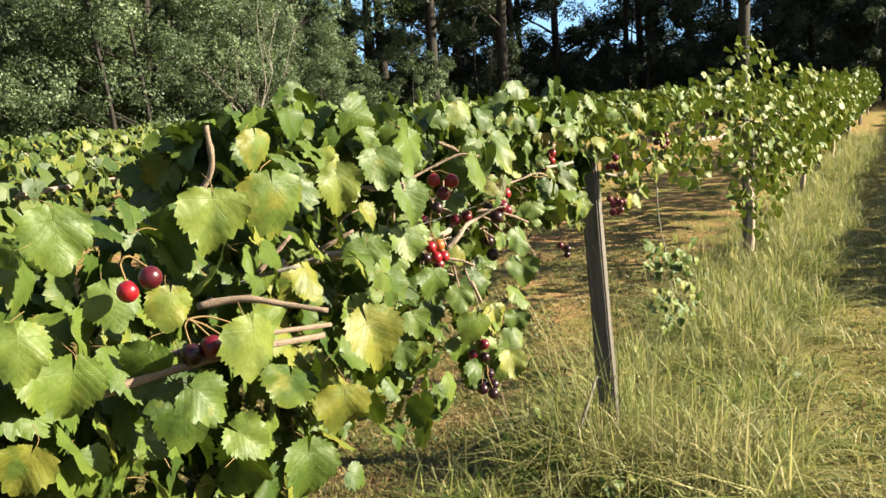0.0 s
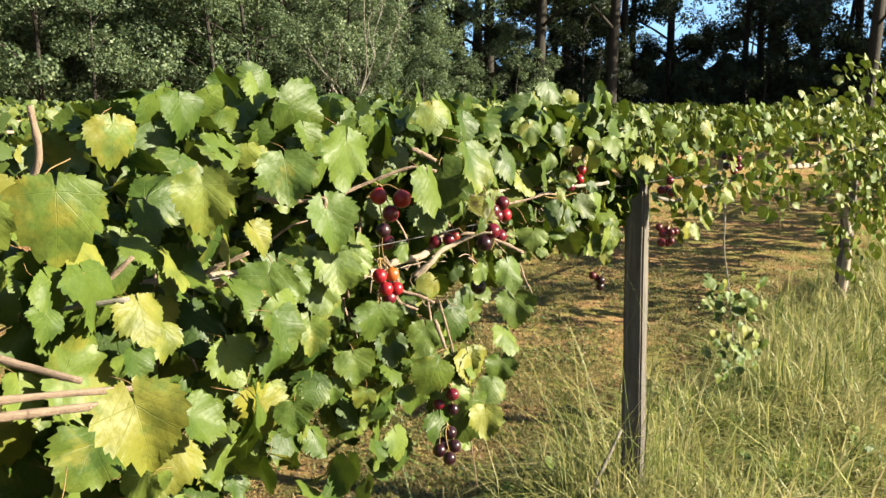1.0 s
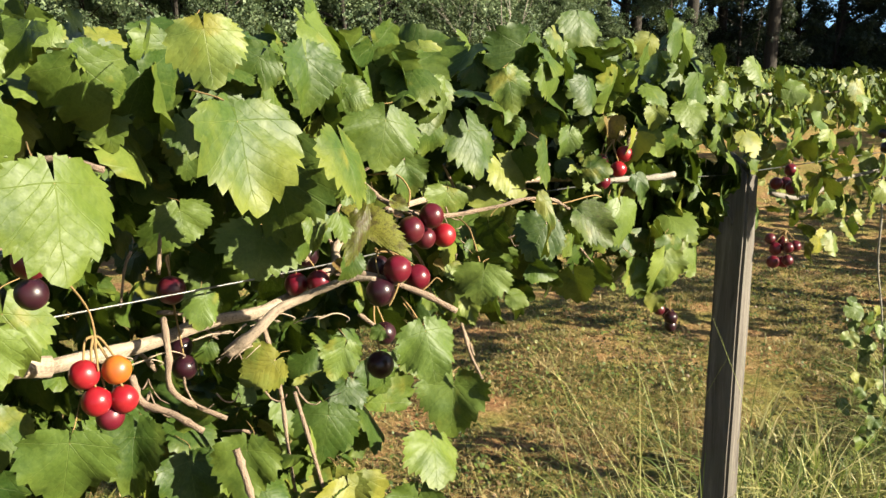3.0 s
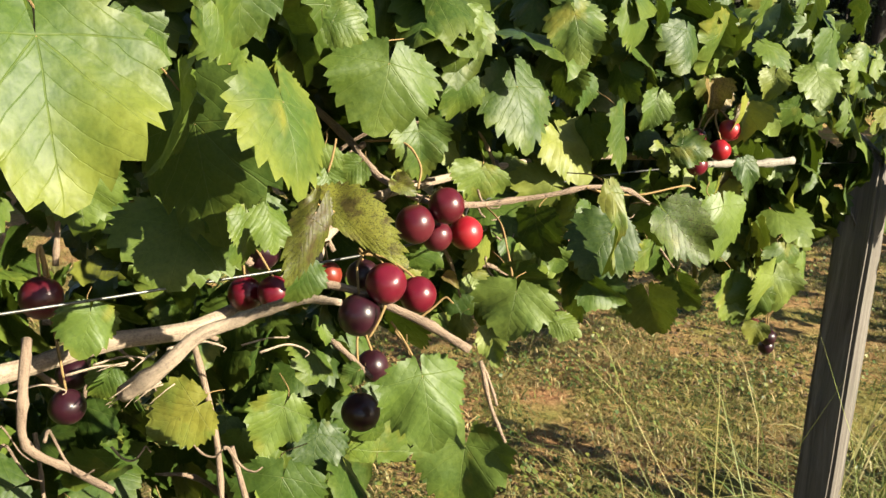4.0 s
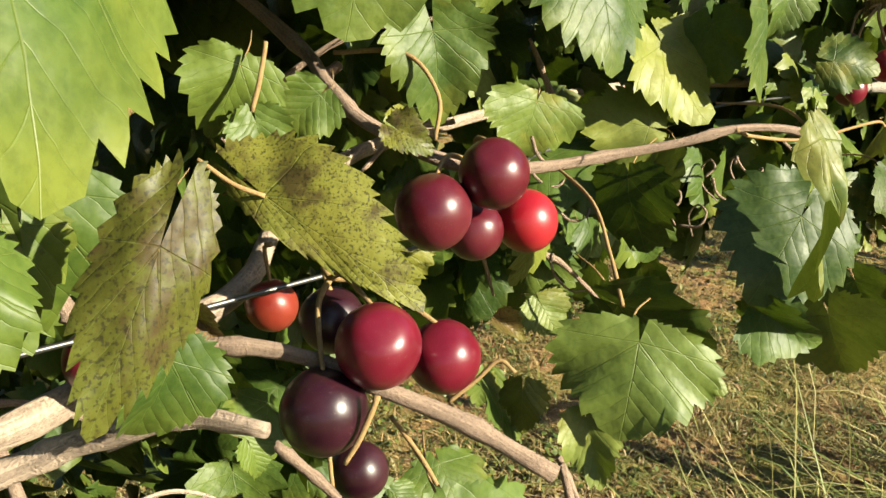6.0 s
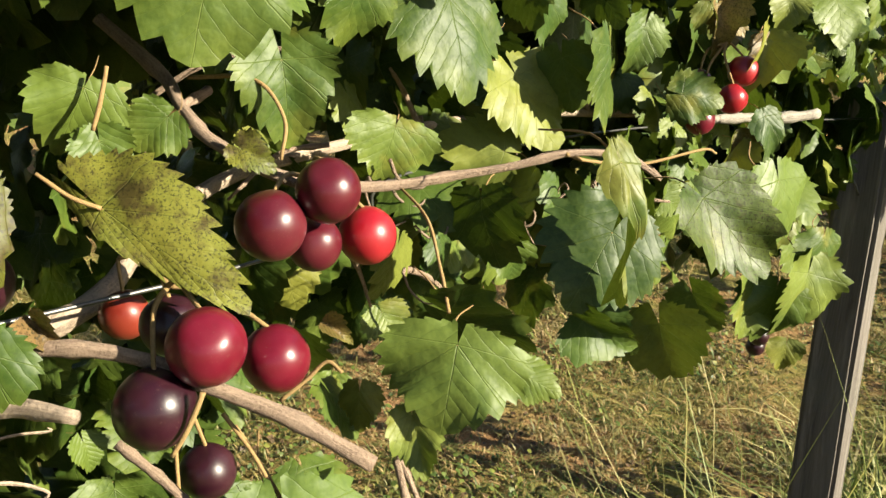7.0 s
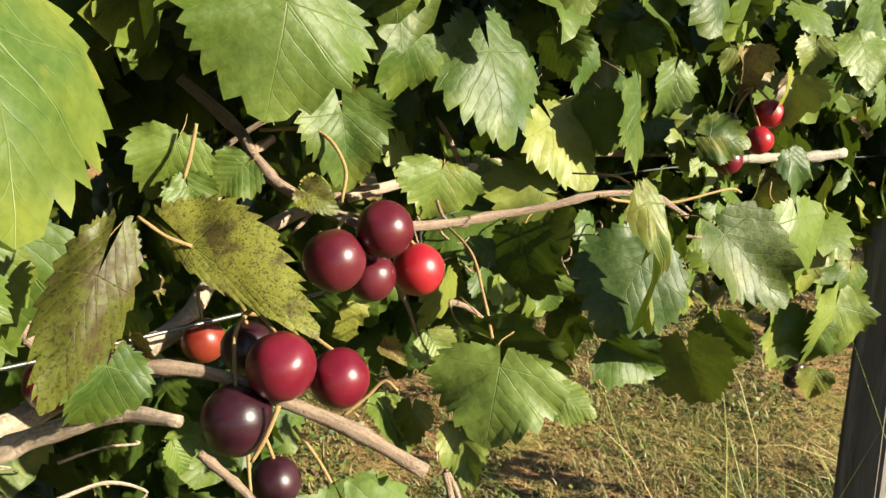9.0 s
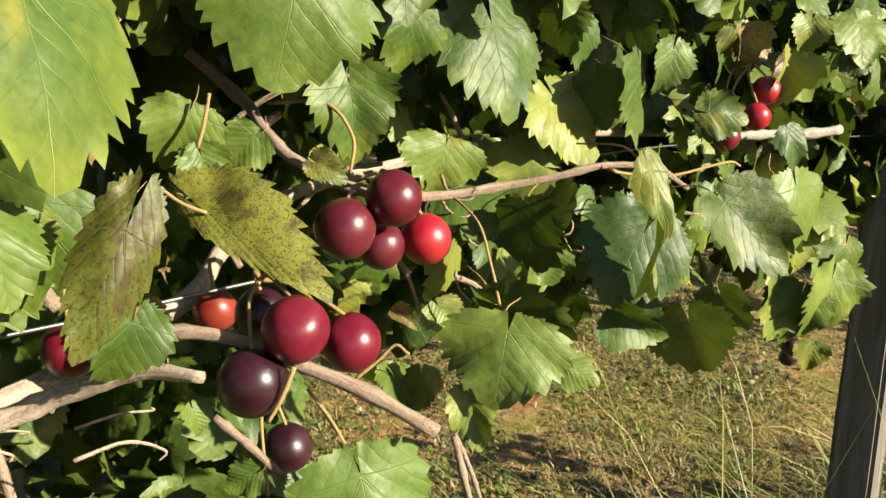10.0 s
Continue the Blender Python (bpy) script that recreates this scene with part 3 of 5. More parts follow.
    hh.append(rng.uniform(0.6, 1.0, n))
    ww.append(rng.uniform(0.0016, 0.0028, n))
    ll.append(rng.uniform(0.2, 1.2, n))
    x, y, h, w, l = (np.concatenate(a) for a in (px, py, hh, ww, ll))
    z = np.array([rise(a, b) for a, b in zip(x, y)]) - 0.01
    me = blades("tall_grass", np.stack([x, y, z], 1), h, l, w, M_TALL, rng)
    tagged(new("tall_grass", me), "uncut tall grass, green and straw dry, under the trellis", "grass", kind="stuff")


def make_clover():
    """Small round leaves of low weeds in the turf."""
    rng = np.random.default_rng(25)
    c = 60000
    x, y = rng.uniform(-3.0, 2.2, c), -1.4 + 7.5 * rng.uniform(0, 1, c) ** 1.6
    keep = np.array([noise.noise(Vector((a * 2.4, b * 2.4, 21.0))) + 0.5 * noise.noise(Vector((a * 9, b * 9, 2.0))) > rng.uniform(-0.15, 0.3) for a, b in zip(x, y)])
    x, y = x[keep], y[keep]
    c = len(x)
    z = np.array([rise(a, b) for a, b in zip(x, y)]) + rng.uniform(0.004, 0.034, c)
    n = np.array(SUN) * 0.5 + np.array((0, 0, 0.8)) + rng.normal(0, 0.4, (c, 3))
    me = joined_leaves("clover", np.stack([x, y, z], 1), n, rng.normal(0, 1, (c, 3)), rng.uniform(0.005, 0.014, c), COARSE, M_LEAF_FAR, rng)
    tagged(new("clover", me), "small green clover leaves among the mown grass", "clover", kind="stuff")


make_turf()
make_tall_grass()
make_clover()


def make_litter():
    """Curled brown leaves fallen from the vines."""
    rng = np.random.default_rng(15)
    c = 16000
    x, y = rng.normal(-0.9, 0.9, c), rng.uniform(-1.8, 4.5, c)
    keep = np.array([noise.noise(Vector((a * 1.3, b * 1.3, 14.0))) > -0.05 for a, b in zip(x, y)])
    x, y = x[keep], y[keep]
    z = np.array([rise(a, b) for a, b in zip(x, y)]) + 0.006
    c = len(x)
    n = np.array((0, 0, 1.0)) + rng.normal(0, 0.45, (c, 3))
    me = joined_leaves("leaf_litter", np.stack([x, y, z], 1), n, rng.normal(0, 1, (c, 3)), rng.uniform(0.005, 0.015, c), COARSE, M_LEAF_LITTER, rng)
    tagged(new("leaf_litter", me), "brown fallen vine leaves lying on the turf", "leaf litter", kind="stuff")


make_litter()


# ---- trellis ----
def make_post(place, height, wx, wy, turn, label):
    root = thing("trellis_post", place, label, "post", "trellis posts")
    root.rotation_euler = (0, 0, radians(turn))
    bm = bmesh.new()
    bmesh.ops.create_cube(bm, size=1.0)
    for v in bm.verts:
        v.co = Vector((v.co.x * wx, v.co.y * wy, (v.co.z + 0.5) * (height + 0.25) - 0.25))
    bmesh.ops.bevel(bm, geom=[e for e in bm.edges], offset=0.006, segments=2, affect="EDGES")
    bmesh.ops.subdivide_edges(bm, edges=[e for e in bm.edges if e.calc_length() > 0.5], cuts=14)
    for v in bm.verts:
        k = noise.noise(Vector((v.co.x * 30, v.co.y * 30, v.co.z * 5 + place[1])))
        v.co.x += 0.0025 * k
        v.co.y += 0.0025 * noise.noise(Vector((v.co.z * 6, v.co.x * 20, 3 + place[1])))
        if v.co.z > height - 0.03:
            v.co.z += -0.9 * (v.co.x - wx / 2) - 0.035 + 0.012 * noise.noise(Vector((v.co.x * 40, v.co.y * 40, 7)))
    part("shaft", bm, M_POST, root)
    return root


FIRST = make_post((0.0863, -0.147, 0), 1.13, 0.0634, 0.0632, 6, "grey weathered wooden trellis post standing in tall grass")
for k, y in enumerate((3.7, 9.5, 15.5, 21.5)):
    make_post((-0.02, y, 0), 1.05, 0.08, 0.08, 4 * k, "grey wooden trellis post half hidden by vine leaves")
# the first post leans away from the open end of the row
FIRST.rotation_euler = (-math.atan(0.2068), -math.atan(0.0929), radians(6))
hook = stem("wire_staple", [(-0.024, -0.030, 0.985), (-0.024, -0.036, 1.003), (-0.012, -0.040, 1.010), (-0.004, -0.039, 1.000), (0.002, -0.031, 0.984)], 0.0013, 0.0013, M_WIRE, FIRST, "bent end of grey wire", 6)


def make_wire():
    root = thing("trellis_wire", (-0.02, 0, 1.075), "thin galvanised wire strung from post to post", "wire")
    for a, b in ((-7.0, 0.0), (0.0, 3.7), (3.7, 9.5), (9.5, 15.5), (15.5, 21.5)):
        pts = [(0.0, a + (b - a) * f, -0.02 * math.sin(math.pi * f) * (b - a) / 5) for f in (0, 0.25, 0.5, 0.75, 1)]
        if b == 0:
            pts = [(0.083, a, 0.0), (0.083, -4.0, 0.0), (0.083, -2.0, 0.0), (0.083, -1.06, 0.0), (0.0, -0.86, 0.012), (-0.05, -0.5, 0.012), (-0.02, 0.03, -0.005)]
        stem("wire_span", pts, 0.0011, 0.0011, M_WIRE, root, "", 6)


make_wire()


# ---- vines ----
def near_section(y):
    """The near vine's hedge: full below the head of the vine, thin and high towards the post."""
    k = noise.noise(Vector((y * 1.9, 0.3, 0.0)))
    k2 = noise.noise(Vector((y * 4.1, 5.3, 0.0)))
    if y < -1.75:
        return 0.03, 0.22 + 0.06 * k, 0.68 + 0.12 * k2, 1.26 + 0.05 * k
    if y < -1.20:
        return -0.18, 0.17, 0.76 + 0.08 * k2, 1.33 + 0.05 * k
    if y < -0.86:
        return -0.18, 0.16, 0.60 + 0.10 * k2, 1.33 + 0.05 * k
    if y < -0.35:
        return -0.20, 0.16, 0.86 + 0.04 * k2, 1.32 + 0.05 * k
    return -0.13, 0.11, 0.87 + 0.06 * k2, 1.27 + 0.04 * k


def inner_section(y):
    """Small leaves low among the canes."""
    return -0.04, 0.08, 0.70, 1.02


def wire_section(y):
    """Leaves along the wire towards the post."""
    return -0.03, 0.05, 0.99, 1.16


def skirt_section(y):
    """Leaves hanging low under the near vine."""
    return 0.0, 0.12, 0.60 + 0.05 * noise.noise(Vector((y * 4.0, 2.0, 0.0))), 0.92


def head_section(y):
    """Leaves over the head of the first post."""
    return -0.01, 0.10, 1.13, 1.27


def hollow_vine(rng, y0, y1, back, roof):
    """Leaves on the far side and the top of the hedge; its inside is open."""
    yb, yr = rng.uniform(y0, y1, back), rng.uniform(y0, y1, roof)
    lo = np.array([near_section(v)[2] for v in yb])
    p = np.concatenate([np.stack([rng.uniform(-0.42, -0.22, back), yb, lo + (1.32 - lo) * rng.uniform(0, 1, back)], 1),
                        np.stack([rng.uniform(-0.32, 0.03, roof), yr, 1.285 + rng.normal(0, 0.035, roof)], 1)])
    n = rng.normal(0, 0.5, (back + roof, 3)) + np.where(np.arange(back + roof)[:, None] < back, np.array((0.15, -0.9, 0.1)), np.array(SUN) * 0.8)
    t = rng.normal(0, 0.5, (back + roof, 3)) + np.array((0.2, 0, -1))
    return p, n, t


def next_section(y):
    """Beyond the first post: high and airy, with one curtain of shoots at the second post."""
    k = noise.noise(Vector((y * 1.9, 0.3, 0.0)))
    k2 = noise.noise(Vector((y * 3.1, 5.3, 0.0)))
    if y < 1.9:
        return 0.02, 0.15, 0.86 + 0.20 * k2, 1.24 + 0.08 * k + 0.07 * y
    if y < 2.5:
        return 0.05, 0.20, 0.86 + 0.14 * k2, 1.44 + 0.12 * k
    if y < 3.9:
        return 0.08, 0.20, 0.70 + 0.30 * k2, 1.52 + 0.20 * k
    return 0.07, 0.24 + 0.08 * k2, 0.40 + 0.22 * k2, 1.34 + 0.30 * k


def curtain_section(y):
    k = noise.noise(Vector((y * 2.9, 2.3, 0.0)))
    return 0.14, 0.15, 0.24 + 0.25 * abs(y - 3.2) + 0.2 * k, 1.30


FINE_MESH = {}
for mat, key in ((M_LEAF, "leaf"), (M_LEAF_PALE, "pale"), (M_LEAF_OLD, "old"), (M_LEAF_WORN, "old2"), (M_LEAF_DRY, "dry"), (M_LEAF_TURNING, "turning")):
    FINE_MESH[key] = [mesh_of("leaf", v.tolist(), t.tolist(), mat, u) for v, t, u in LARGE]
STALKS = []
for k in range(4):
    q = random.Random(k)
    line = bend([(0, 0.02, -0.005), (q.uniform(-0.1, 0.1), -0.28, q.uniform(-0.1, -0.25)), (q.uniform(-0.3, 0.3), -0.5, q.uniform(-0.4, -0.8))], 4)
    STALKS.append(mesh_of("stalk", *tube_arrays(line, [0.012 - 0.004 * i / len(line) for i in range(len(line))], 6), M_STEM))


def leaf_matrix(place, normal, tip, size):
    x, y, z = frames_of(np.array([normal], float), np.array([tip], float))
    m = Matrix((Vector(x[0]), Vector(y[0]), Vector(z[0]))).transposed().to_4x4()
    return Matrix.Translation(place) @ m @ Matrix.Scale(size, 4)


def leaf_object(root, place, normal, tip, size, key, shape, wide=1.0):
    ob = new("leaf", FINE_MESH[key][shape])
    ob.parent = root
    ob.matrix_parent_inverse = Matrix.Translation(root.location).inverted()
    ob.matrix_basis = leaf_matrix(place, normal, tip, size) @ Matrix.Diagonal((wide, 1, 1, 1))
    child("stalk", STALKS[shape % 4], ob)
    return ob


def make_near_vine():
    root = thing("grape_vine", (0.03, -2.6, 0), "dense green grape vine trained along a wire trellis", "vine", "vines in the row")
    rng = np.random.default_rng(11)
    ps, ns, ts = [], [], []
    for count, y0, y1 in ((2100, -4.6, -1.75), (270, -0.40, 0.08)):
        p, n, t = canopy(rng, count, y0, y1, near_section, 0.5)
        ps.append(p), ns.append(n), ts.append(t)
    for y0, y1, back_count, roof_count in ((-1.75, -1.20, 470, 200), (-1.20, -0.86, 330, 110), (-0.86, -0.35, 350, 95), (-0.35, 0.10, 210, 50)):
        p, n, t = hollow_vine(rng, y0, y1, back_count, roof_count)
        ps.append(p), ns.append(n), ts.append(t)
    big = sum(len(q) for q in ps)
    for count, y0, y1, sec in ((30, -1.5, -0.95, inner_section), (44, -0.9, -0.45, wire_section), (26, -0.16, 0.16, head_section)):
        p, n, t = canopy(rng, count, y0, y1, sec, 0.5)
        ps.append(p), ns.append(n + rng.normal(0, 0.4, n.shape)), ts.append(t)
    p, n, t = canopy(rng, 130, -2.1, -1.0, skirt_section, 0.6)
    ps.append(p), ns.append(n + rng.normal(0, 0.5, n.shape)), ts.append(t)
    p, n, t = np.concatenate(ps), np.concatenate(ns), np.concatenate(ts)
    s = rng.uniform(0.034, 0.070, len(p))
    s[big:] *= 0.68
    s[-130:] *= 1.35
    # the leaves on the outside of the stretch beside the path stand alone
    rank = np.where((p[:, 1] > -2.7) & (p[:, 1] < -0.06), p[:, 0], -9)
    alone = np.argsort(rank)[-190:]
    for i in alone:
        leaf_object(root, p[i], n[i], t[i], float(s[i]), "pale" if i % 4 == 0 else "leaf", int(i) % 10)
    rest = np.setdiff1d(np.arange(len(p)), alone)
    me = joined_leaves("foliage", p[rest] - np.array(root.location), n[rest], t[rest], s[rest], FINE, M_LEAF, rng)
    tagged(child("foliage", me, root), kind="stuff")
    return root


NEAR = make_near_vine()


def vine_leaf(base, tip, normal, key, shape, wide):
    """A single leaf of the near vine, from where its stalk joins to its tip."""
    way = Vector(tip) - Vector(base)
    return leaf_object(NEAR, base, normal, tuple(way), way.length * 0.98, key, shape, wide)


def make_row_vine(y0, y1, count, shapes, material, seed, lo, hi, section, x=0.0, label="green grape vine along the same trellis row", trunk=True):
    root = thing("grape_vine", (x, (y0 + y1) / 2, 0), label, "vine", "vines in the row" if x == 0 else "vines in the far rows")
    rng = np.random.default_rng(seed)
    p, n, t = canopy(rng, count, y0, y1, section, 0.4)
    s = rng.uniform(lo, hi, len(p))
    p = p - np.array((0, (y0 + y1) / 2, 0))
    tagged(child("foliage", joined_leaves("foliage", p, n, t, s, shapes, material, rng), root), kind="stuff")
    r = random.Random(seed)
    ty = r.uniform(-0.4, 0.4)
    if trunk:
        stem("trunk", [(0, ty, -0.05), (0.02, ty + 0.03, 0.4), (-0.02, ty - 0.02, 0.75), (0.0, ty + 0.05, 1.02)], 0.028, 0.018, M_CORDON, root, "", 8, 3, 0.12, seed)
    thick = 0.014 if trunk else 0.005
    stem("cordon", [(0, -(y1 - y0) / 2 + 0.1, 1.02), (0.02, -0.6, 1.0), (0, ty, 1.02), (-0.02, 0.7, 1.0), (0, (y1 - y0) / 2 - 0.1, 1.02)], thick, thick, M_CORDON if trunk else M_STICK, root, "", 8, 6, 0.1, seed)
    return root


make_row_vine(0.05, 1.75, 310, FINE, M_LEAF_PALE, 21, 0.028, 0.05, next_section, 0.0, "thin shoots of a grape vine along the trellis wire", False)
make_row_vine(1.75, 4.6, 520, MIDDLE, M_LEAF_PALE, 22, 0.030, 0.054, next_section)
make_row_vine(2.45, 3.95, 300, MIDDLE, M_LEAF_PALE, 29, 0.030, 0.054, curtain_section, 0.0, "grape vine shoots hanging like a curtain to the grass", False)
for k in range(5):
    make_row_vine(4.6 + 4.6 * k, 9.2 + 4.6 * k, 1200, MIDDLE if k < 2 else COARSE, M_LEAF_PALE if k < 2 else M_LEAF_FAR, 23 + k, 0.045, 0.08, next_section)


def far_section(y):
    k = noise.noise(Vector((y * 0.9, 8.3, 0.0)))
    return 0.0, 0.40, 0.62, 1.24 + 0.14 * k


for row in range(4):
    for k in range(5 if row < 3 else 4):
        make_row_vine(-5 + 6.5 * k, 1.5 + 6.5 * k, 1500, COARSE, M_LEAF_FAR, 40 + row * 7 + k, 0.06, 0.10, far_section, -3.1 * (row + 1), "pale green grape vine on a parallel trellis row")


# an unseen row added on the other side of the mown path, to shade the path
for k, (a, c) in enumerate(((-1.9, 0.4), (3.4, 9.0), (9.0, 15.0), (15.0, 21.0), (21.0, 27.0))):
    make_row_vine(a, c, 1500 if c - a > 3 else 600, COARSE, M_LEAF_FAR, 90 + k, 0.06, 0.10, far_section, 3.0, "unseen grape vine across the mown path, added for its shadow")


# ---- trees ----
def leaf_cards():
    """Small bent twigs of a few leaves for the crowns."""
    r = random.Random(3)
    out = []
    for _ in range(5):
        vs, ts = [], []
        for q in range(4):
            a, d = r.uniform(0, 6.28), r.uniform(0.1, 0.7)
            o = np.array((math.cos(a) * d, math.sin(a) * d, r.uniform(-0.35, 0.35)))
            b = r.uniform(0, 6.28)
            l = np.array((math.cos(b), math.sin(b), r.uniform(-0.6, 0.3))) * 0.55
            w = np.array((-math.sin(b), math.cos(b), r.uniform(-0.5, 0.5))) * 0.2
            i = len(vs)
            vs += [o, o + l * 0.5 + w, o + l, o + l * 0.5 - w]
            ts += [(i, i + 1, i + 2), (i, i + 2, i + 3)]
        out.append((np.array(vs), np.array(ts), np.zeros((len(vs), 2))))
    return out


CARDS = leaf_cards()


def make_tree(seed, height, trunk_r, crown_lo, spread, clumps, per, size, material, label, bark=None, category="tree"):
    r = random.Random(seed)
    rng = np.random.default_rng(seed)
    root = thing("tree", (0, 0, 0), label, category, "trees at the edge of the wood")
    lean = (r.uniform(-0.4, 0.4), r.uniform(-0.4, 0.4))
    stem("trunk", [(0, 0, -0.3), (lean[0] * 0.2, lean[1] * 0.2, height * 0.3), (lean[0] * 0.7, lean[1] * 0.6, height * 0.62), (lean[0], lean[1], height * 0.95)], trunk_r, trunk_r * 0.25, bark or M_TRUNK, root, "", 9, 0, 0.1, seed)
    centres = []
    for k in range(clumps):
        f = crown_lo + (1 - crown_lo) * (k + 0.5) / clumps
        a = r.uniform(0, 6.28)
        d = spread * (1.0 - 0.55 * max(0, f - 0.45)) * r.uniform(0.35, 1.0)
        c = (math.cos(a) * d + lean[0] * f, math.sin(a) * d + lean[1] * f, height * f + r.uniform(-0.3, 0.3))
        centres.append(c)
        if k % 2 == 0:
            z0 = max(0.3, c[2] - 0.35 * d - 0.2)
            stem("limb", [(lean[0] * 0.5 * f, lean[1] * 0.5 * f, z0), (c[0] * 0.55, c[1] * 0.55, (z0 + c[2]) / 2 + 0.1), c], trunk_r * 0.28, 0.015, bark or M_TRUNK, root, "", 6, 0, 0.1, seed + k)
    centres = np.array(centres)
    which = rng.integers(0, len(centres), clumps * per)
    rad = np.array([r.uniform(0.45, 1.2) for _ in range(clumps)]) * spread * 0.36
    g = rng.normal(0, 1, (len(which), 3))
    g /= np.linalg.norm(g, axis=1, keepdims=True)
    g *= rng.uniform(0.15, 1, (len(which), 1)) ** 0.5
    p = centres[which] + g * rad[which][:, None] * np.array((1, 1, 0.72))
    p[:, 2] = np.maximum(p[:, 2], 0.15)
    n = g + rng.normal(0, 0.5, g.shape) + np.array((0, 0, 0.5))
    t = rng.normal(0, 1, g.shape) + np.array((0, 0, -0.4))
    s = rng.uniform(0.6, 1.3, len(p)) * size
    tagged(child("crown", joined_leaves("crown", p, n, t, s, CARDS, material, rng, False), root), kind="stuff")
    return root


def at(x, y, turn, scale):
    return pose(x, y, 0, 0, 0, turn) @ Matrix.Scale(scale, 4)


def wood_edge():
    broad = make_tree(101, 8.0, 0.14, 0.06, 2.1, 34, 120, 0.155, M_CROWN_SUNLIT, "leafy broadleaf tree with branches down to the ground")
    bush = make_tree(102, 4.2, 0.06, 0.05, 1.7, 22, 150, 0.14, M_CROWN_SHADED, "low dense shrub at the edge of the wood, coloured as shaded", None, "shrub")
    tall = make_tree(103, 15.0, 0.22, 0.30, 2.6, 26, 110, 0.21, M_CROWN_SHADED, "tall tree with a bare lower trunk, coloured as shaded")
    pine = make_tree(104, 13.0, 0.18, 0.14, 2.4, 32, 110, 0.20, M_CROWN_SHADED, "dark shaded tree with drooping branches")
    r = random.Random(9)
    spots = []
    # the line of the wood, from beyond the row's end round to the open side of the far rows, where it comes nearer
    for k in range(18):
        f = k / 17
        b = -6 + 74 * f
        far = 34.0 - 13.0 * min(1.0, max(0.0, (b - 22) / 26)) ** 0.8
        spots.append((b, far))
    hedge = make_tree(105, 5.4, 0.07, 0.05, 1.8, 28, 150, 0.125, M_CROWN_SUNLIT, "sunlit leafy shrub at the edge of the wood", None, "shrub")
    kinds = {"broad": broad, "bush": bush, "tall": tall, "pine": pine, "hedge": hedge}
    first = {k: True for k in kinds}

    def plant(kind, x, y, turn, scale):
        m = at(x, y, turn, scale)
        if first[kind]:
            first[kind] = False
            kinds[kind].matrix_basis = m
            kinds[kind]["size"] = scale
        else:
            o = kinds[kind]
            keep = tuple(o.scale)
            o.scale = (1, 1, 1)
            copy_thing(o, m)
            o.scale = keep

    # openings through which the sky shows, as bearings from the open side of the vineyard
    gaps = ((30.3, 1.1), (18.6, 1.3), (35.3, 0.8), (13.0, 0.6))

    def open_sky(x, y):
        bearing = math.degrees(math.atan2(1.0 - x, y + 3.0))
        return any(abs(bearing - g) < w * 0.7 + 0.5 for g, w in gaps)

    for b, far in spots:
        # kinds in sunlit colours to the left, mostly in shade colours elsewhere
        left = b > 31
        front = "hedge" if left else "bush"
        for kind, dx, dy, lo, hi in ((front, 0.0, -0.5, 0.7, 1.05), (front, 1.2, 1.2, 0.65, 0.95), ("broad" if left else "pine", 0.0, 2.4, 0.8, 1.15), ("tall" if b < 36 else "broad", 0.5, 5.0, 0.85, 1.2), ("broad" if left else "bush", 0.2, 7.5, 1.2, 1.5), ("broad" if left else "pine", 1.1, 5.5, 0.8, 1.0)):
            bb = radians(b) - dx / far + r.uniform(-0.8, 0.8) / far
            dd = far + dy + r.uniform(-0.6, 0.6)
            px, py = 1.0 - dd * math.sin(bb), -3.0 + dd * math.cos(bb)
            scale = r.uniform(lo, hi)
            if open_sky(px, py):
                if kind not in ("hedge", "bush") or dy > 5:
                    continue
                scale = 0.66 if left else 0.98
            plant(kind, px, py, r.uniform(0, 360), scale)
    for bearing, far in ((31.8, 30.0), (28.6, 29.0), (24.0, 30.0), (37.5, 31.0), (9.0, 30.0)):
        plant("tall", 1.0 - far * math.sin(radians(bearing)), -3.0 + far * math.cos(radians(bearing)), r.uniform(0, 360), 1.0)


wood_edge()


def make_backdrop():
    """Clear sky low over the land beyond the wood."""
    pts = [(160 * math.sin(radians(a)), 160 * math.cos(radians(a))) for a in range(-80, 41, 5)]
    vs = [(x, y, z) for x, y in pts for z in (-2.0, 90.0)]
    fs = [(2 * i, 2 * i + 2, 2 * i + 3, 2 * i + 1) for i in range(len(pts) - 1)]
    tagged(new("backdrop", mesh_of("backdrop", vs, fs, M_SKY)), "clear pale blue sky far behind the trees", "sky", kind="structure")


make_backdrop()


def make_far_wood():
    """The deeper wood, a ragged sheet behind the nearer trees with its shade painted dark."""
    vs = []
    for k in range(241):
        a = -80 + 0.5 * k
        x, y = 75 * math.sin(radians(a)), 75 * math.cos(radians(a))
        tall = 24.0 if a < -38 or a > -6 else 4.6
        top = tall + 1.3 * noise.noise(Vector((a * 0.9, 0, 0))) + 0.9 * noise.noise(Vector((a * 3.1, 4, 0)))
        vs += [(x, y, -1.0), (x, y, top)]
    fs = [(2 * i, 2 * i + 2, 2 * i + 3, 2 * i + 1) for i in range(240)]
    tagged(new("backdrop_wood", mesh_of("backdrop_wood", vs, fs, M_WOOD)), "ragged sheet of deep wood far behind the trees, its shade painted dark", "woodland", kind="structure")


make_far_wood()


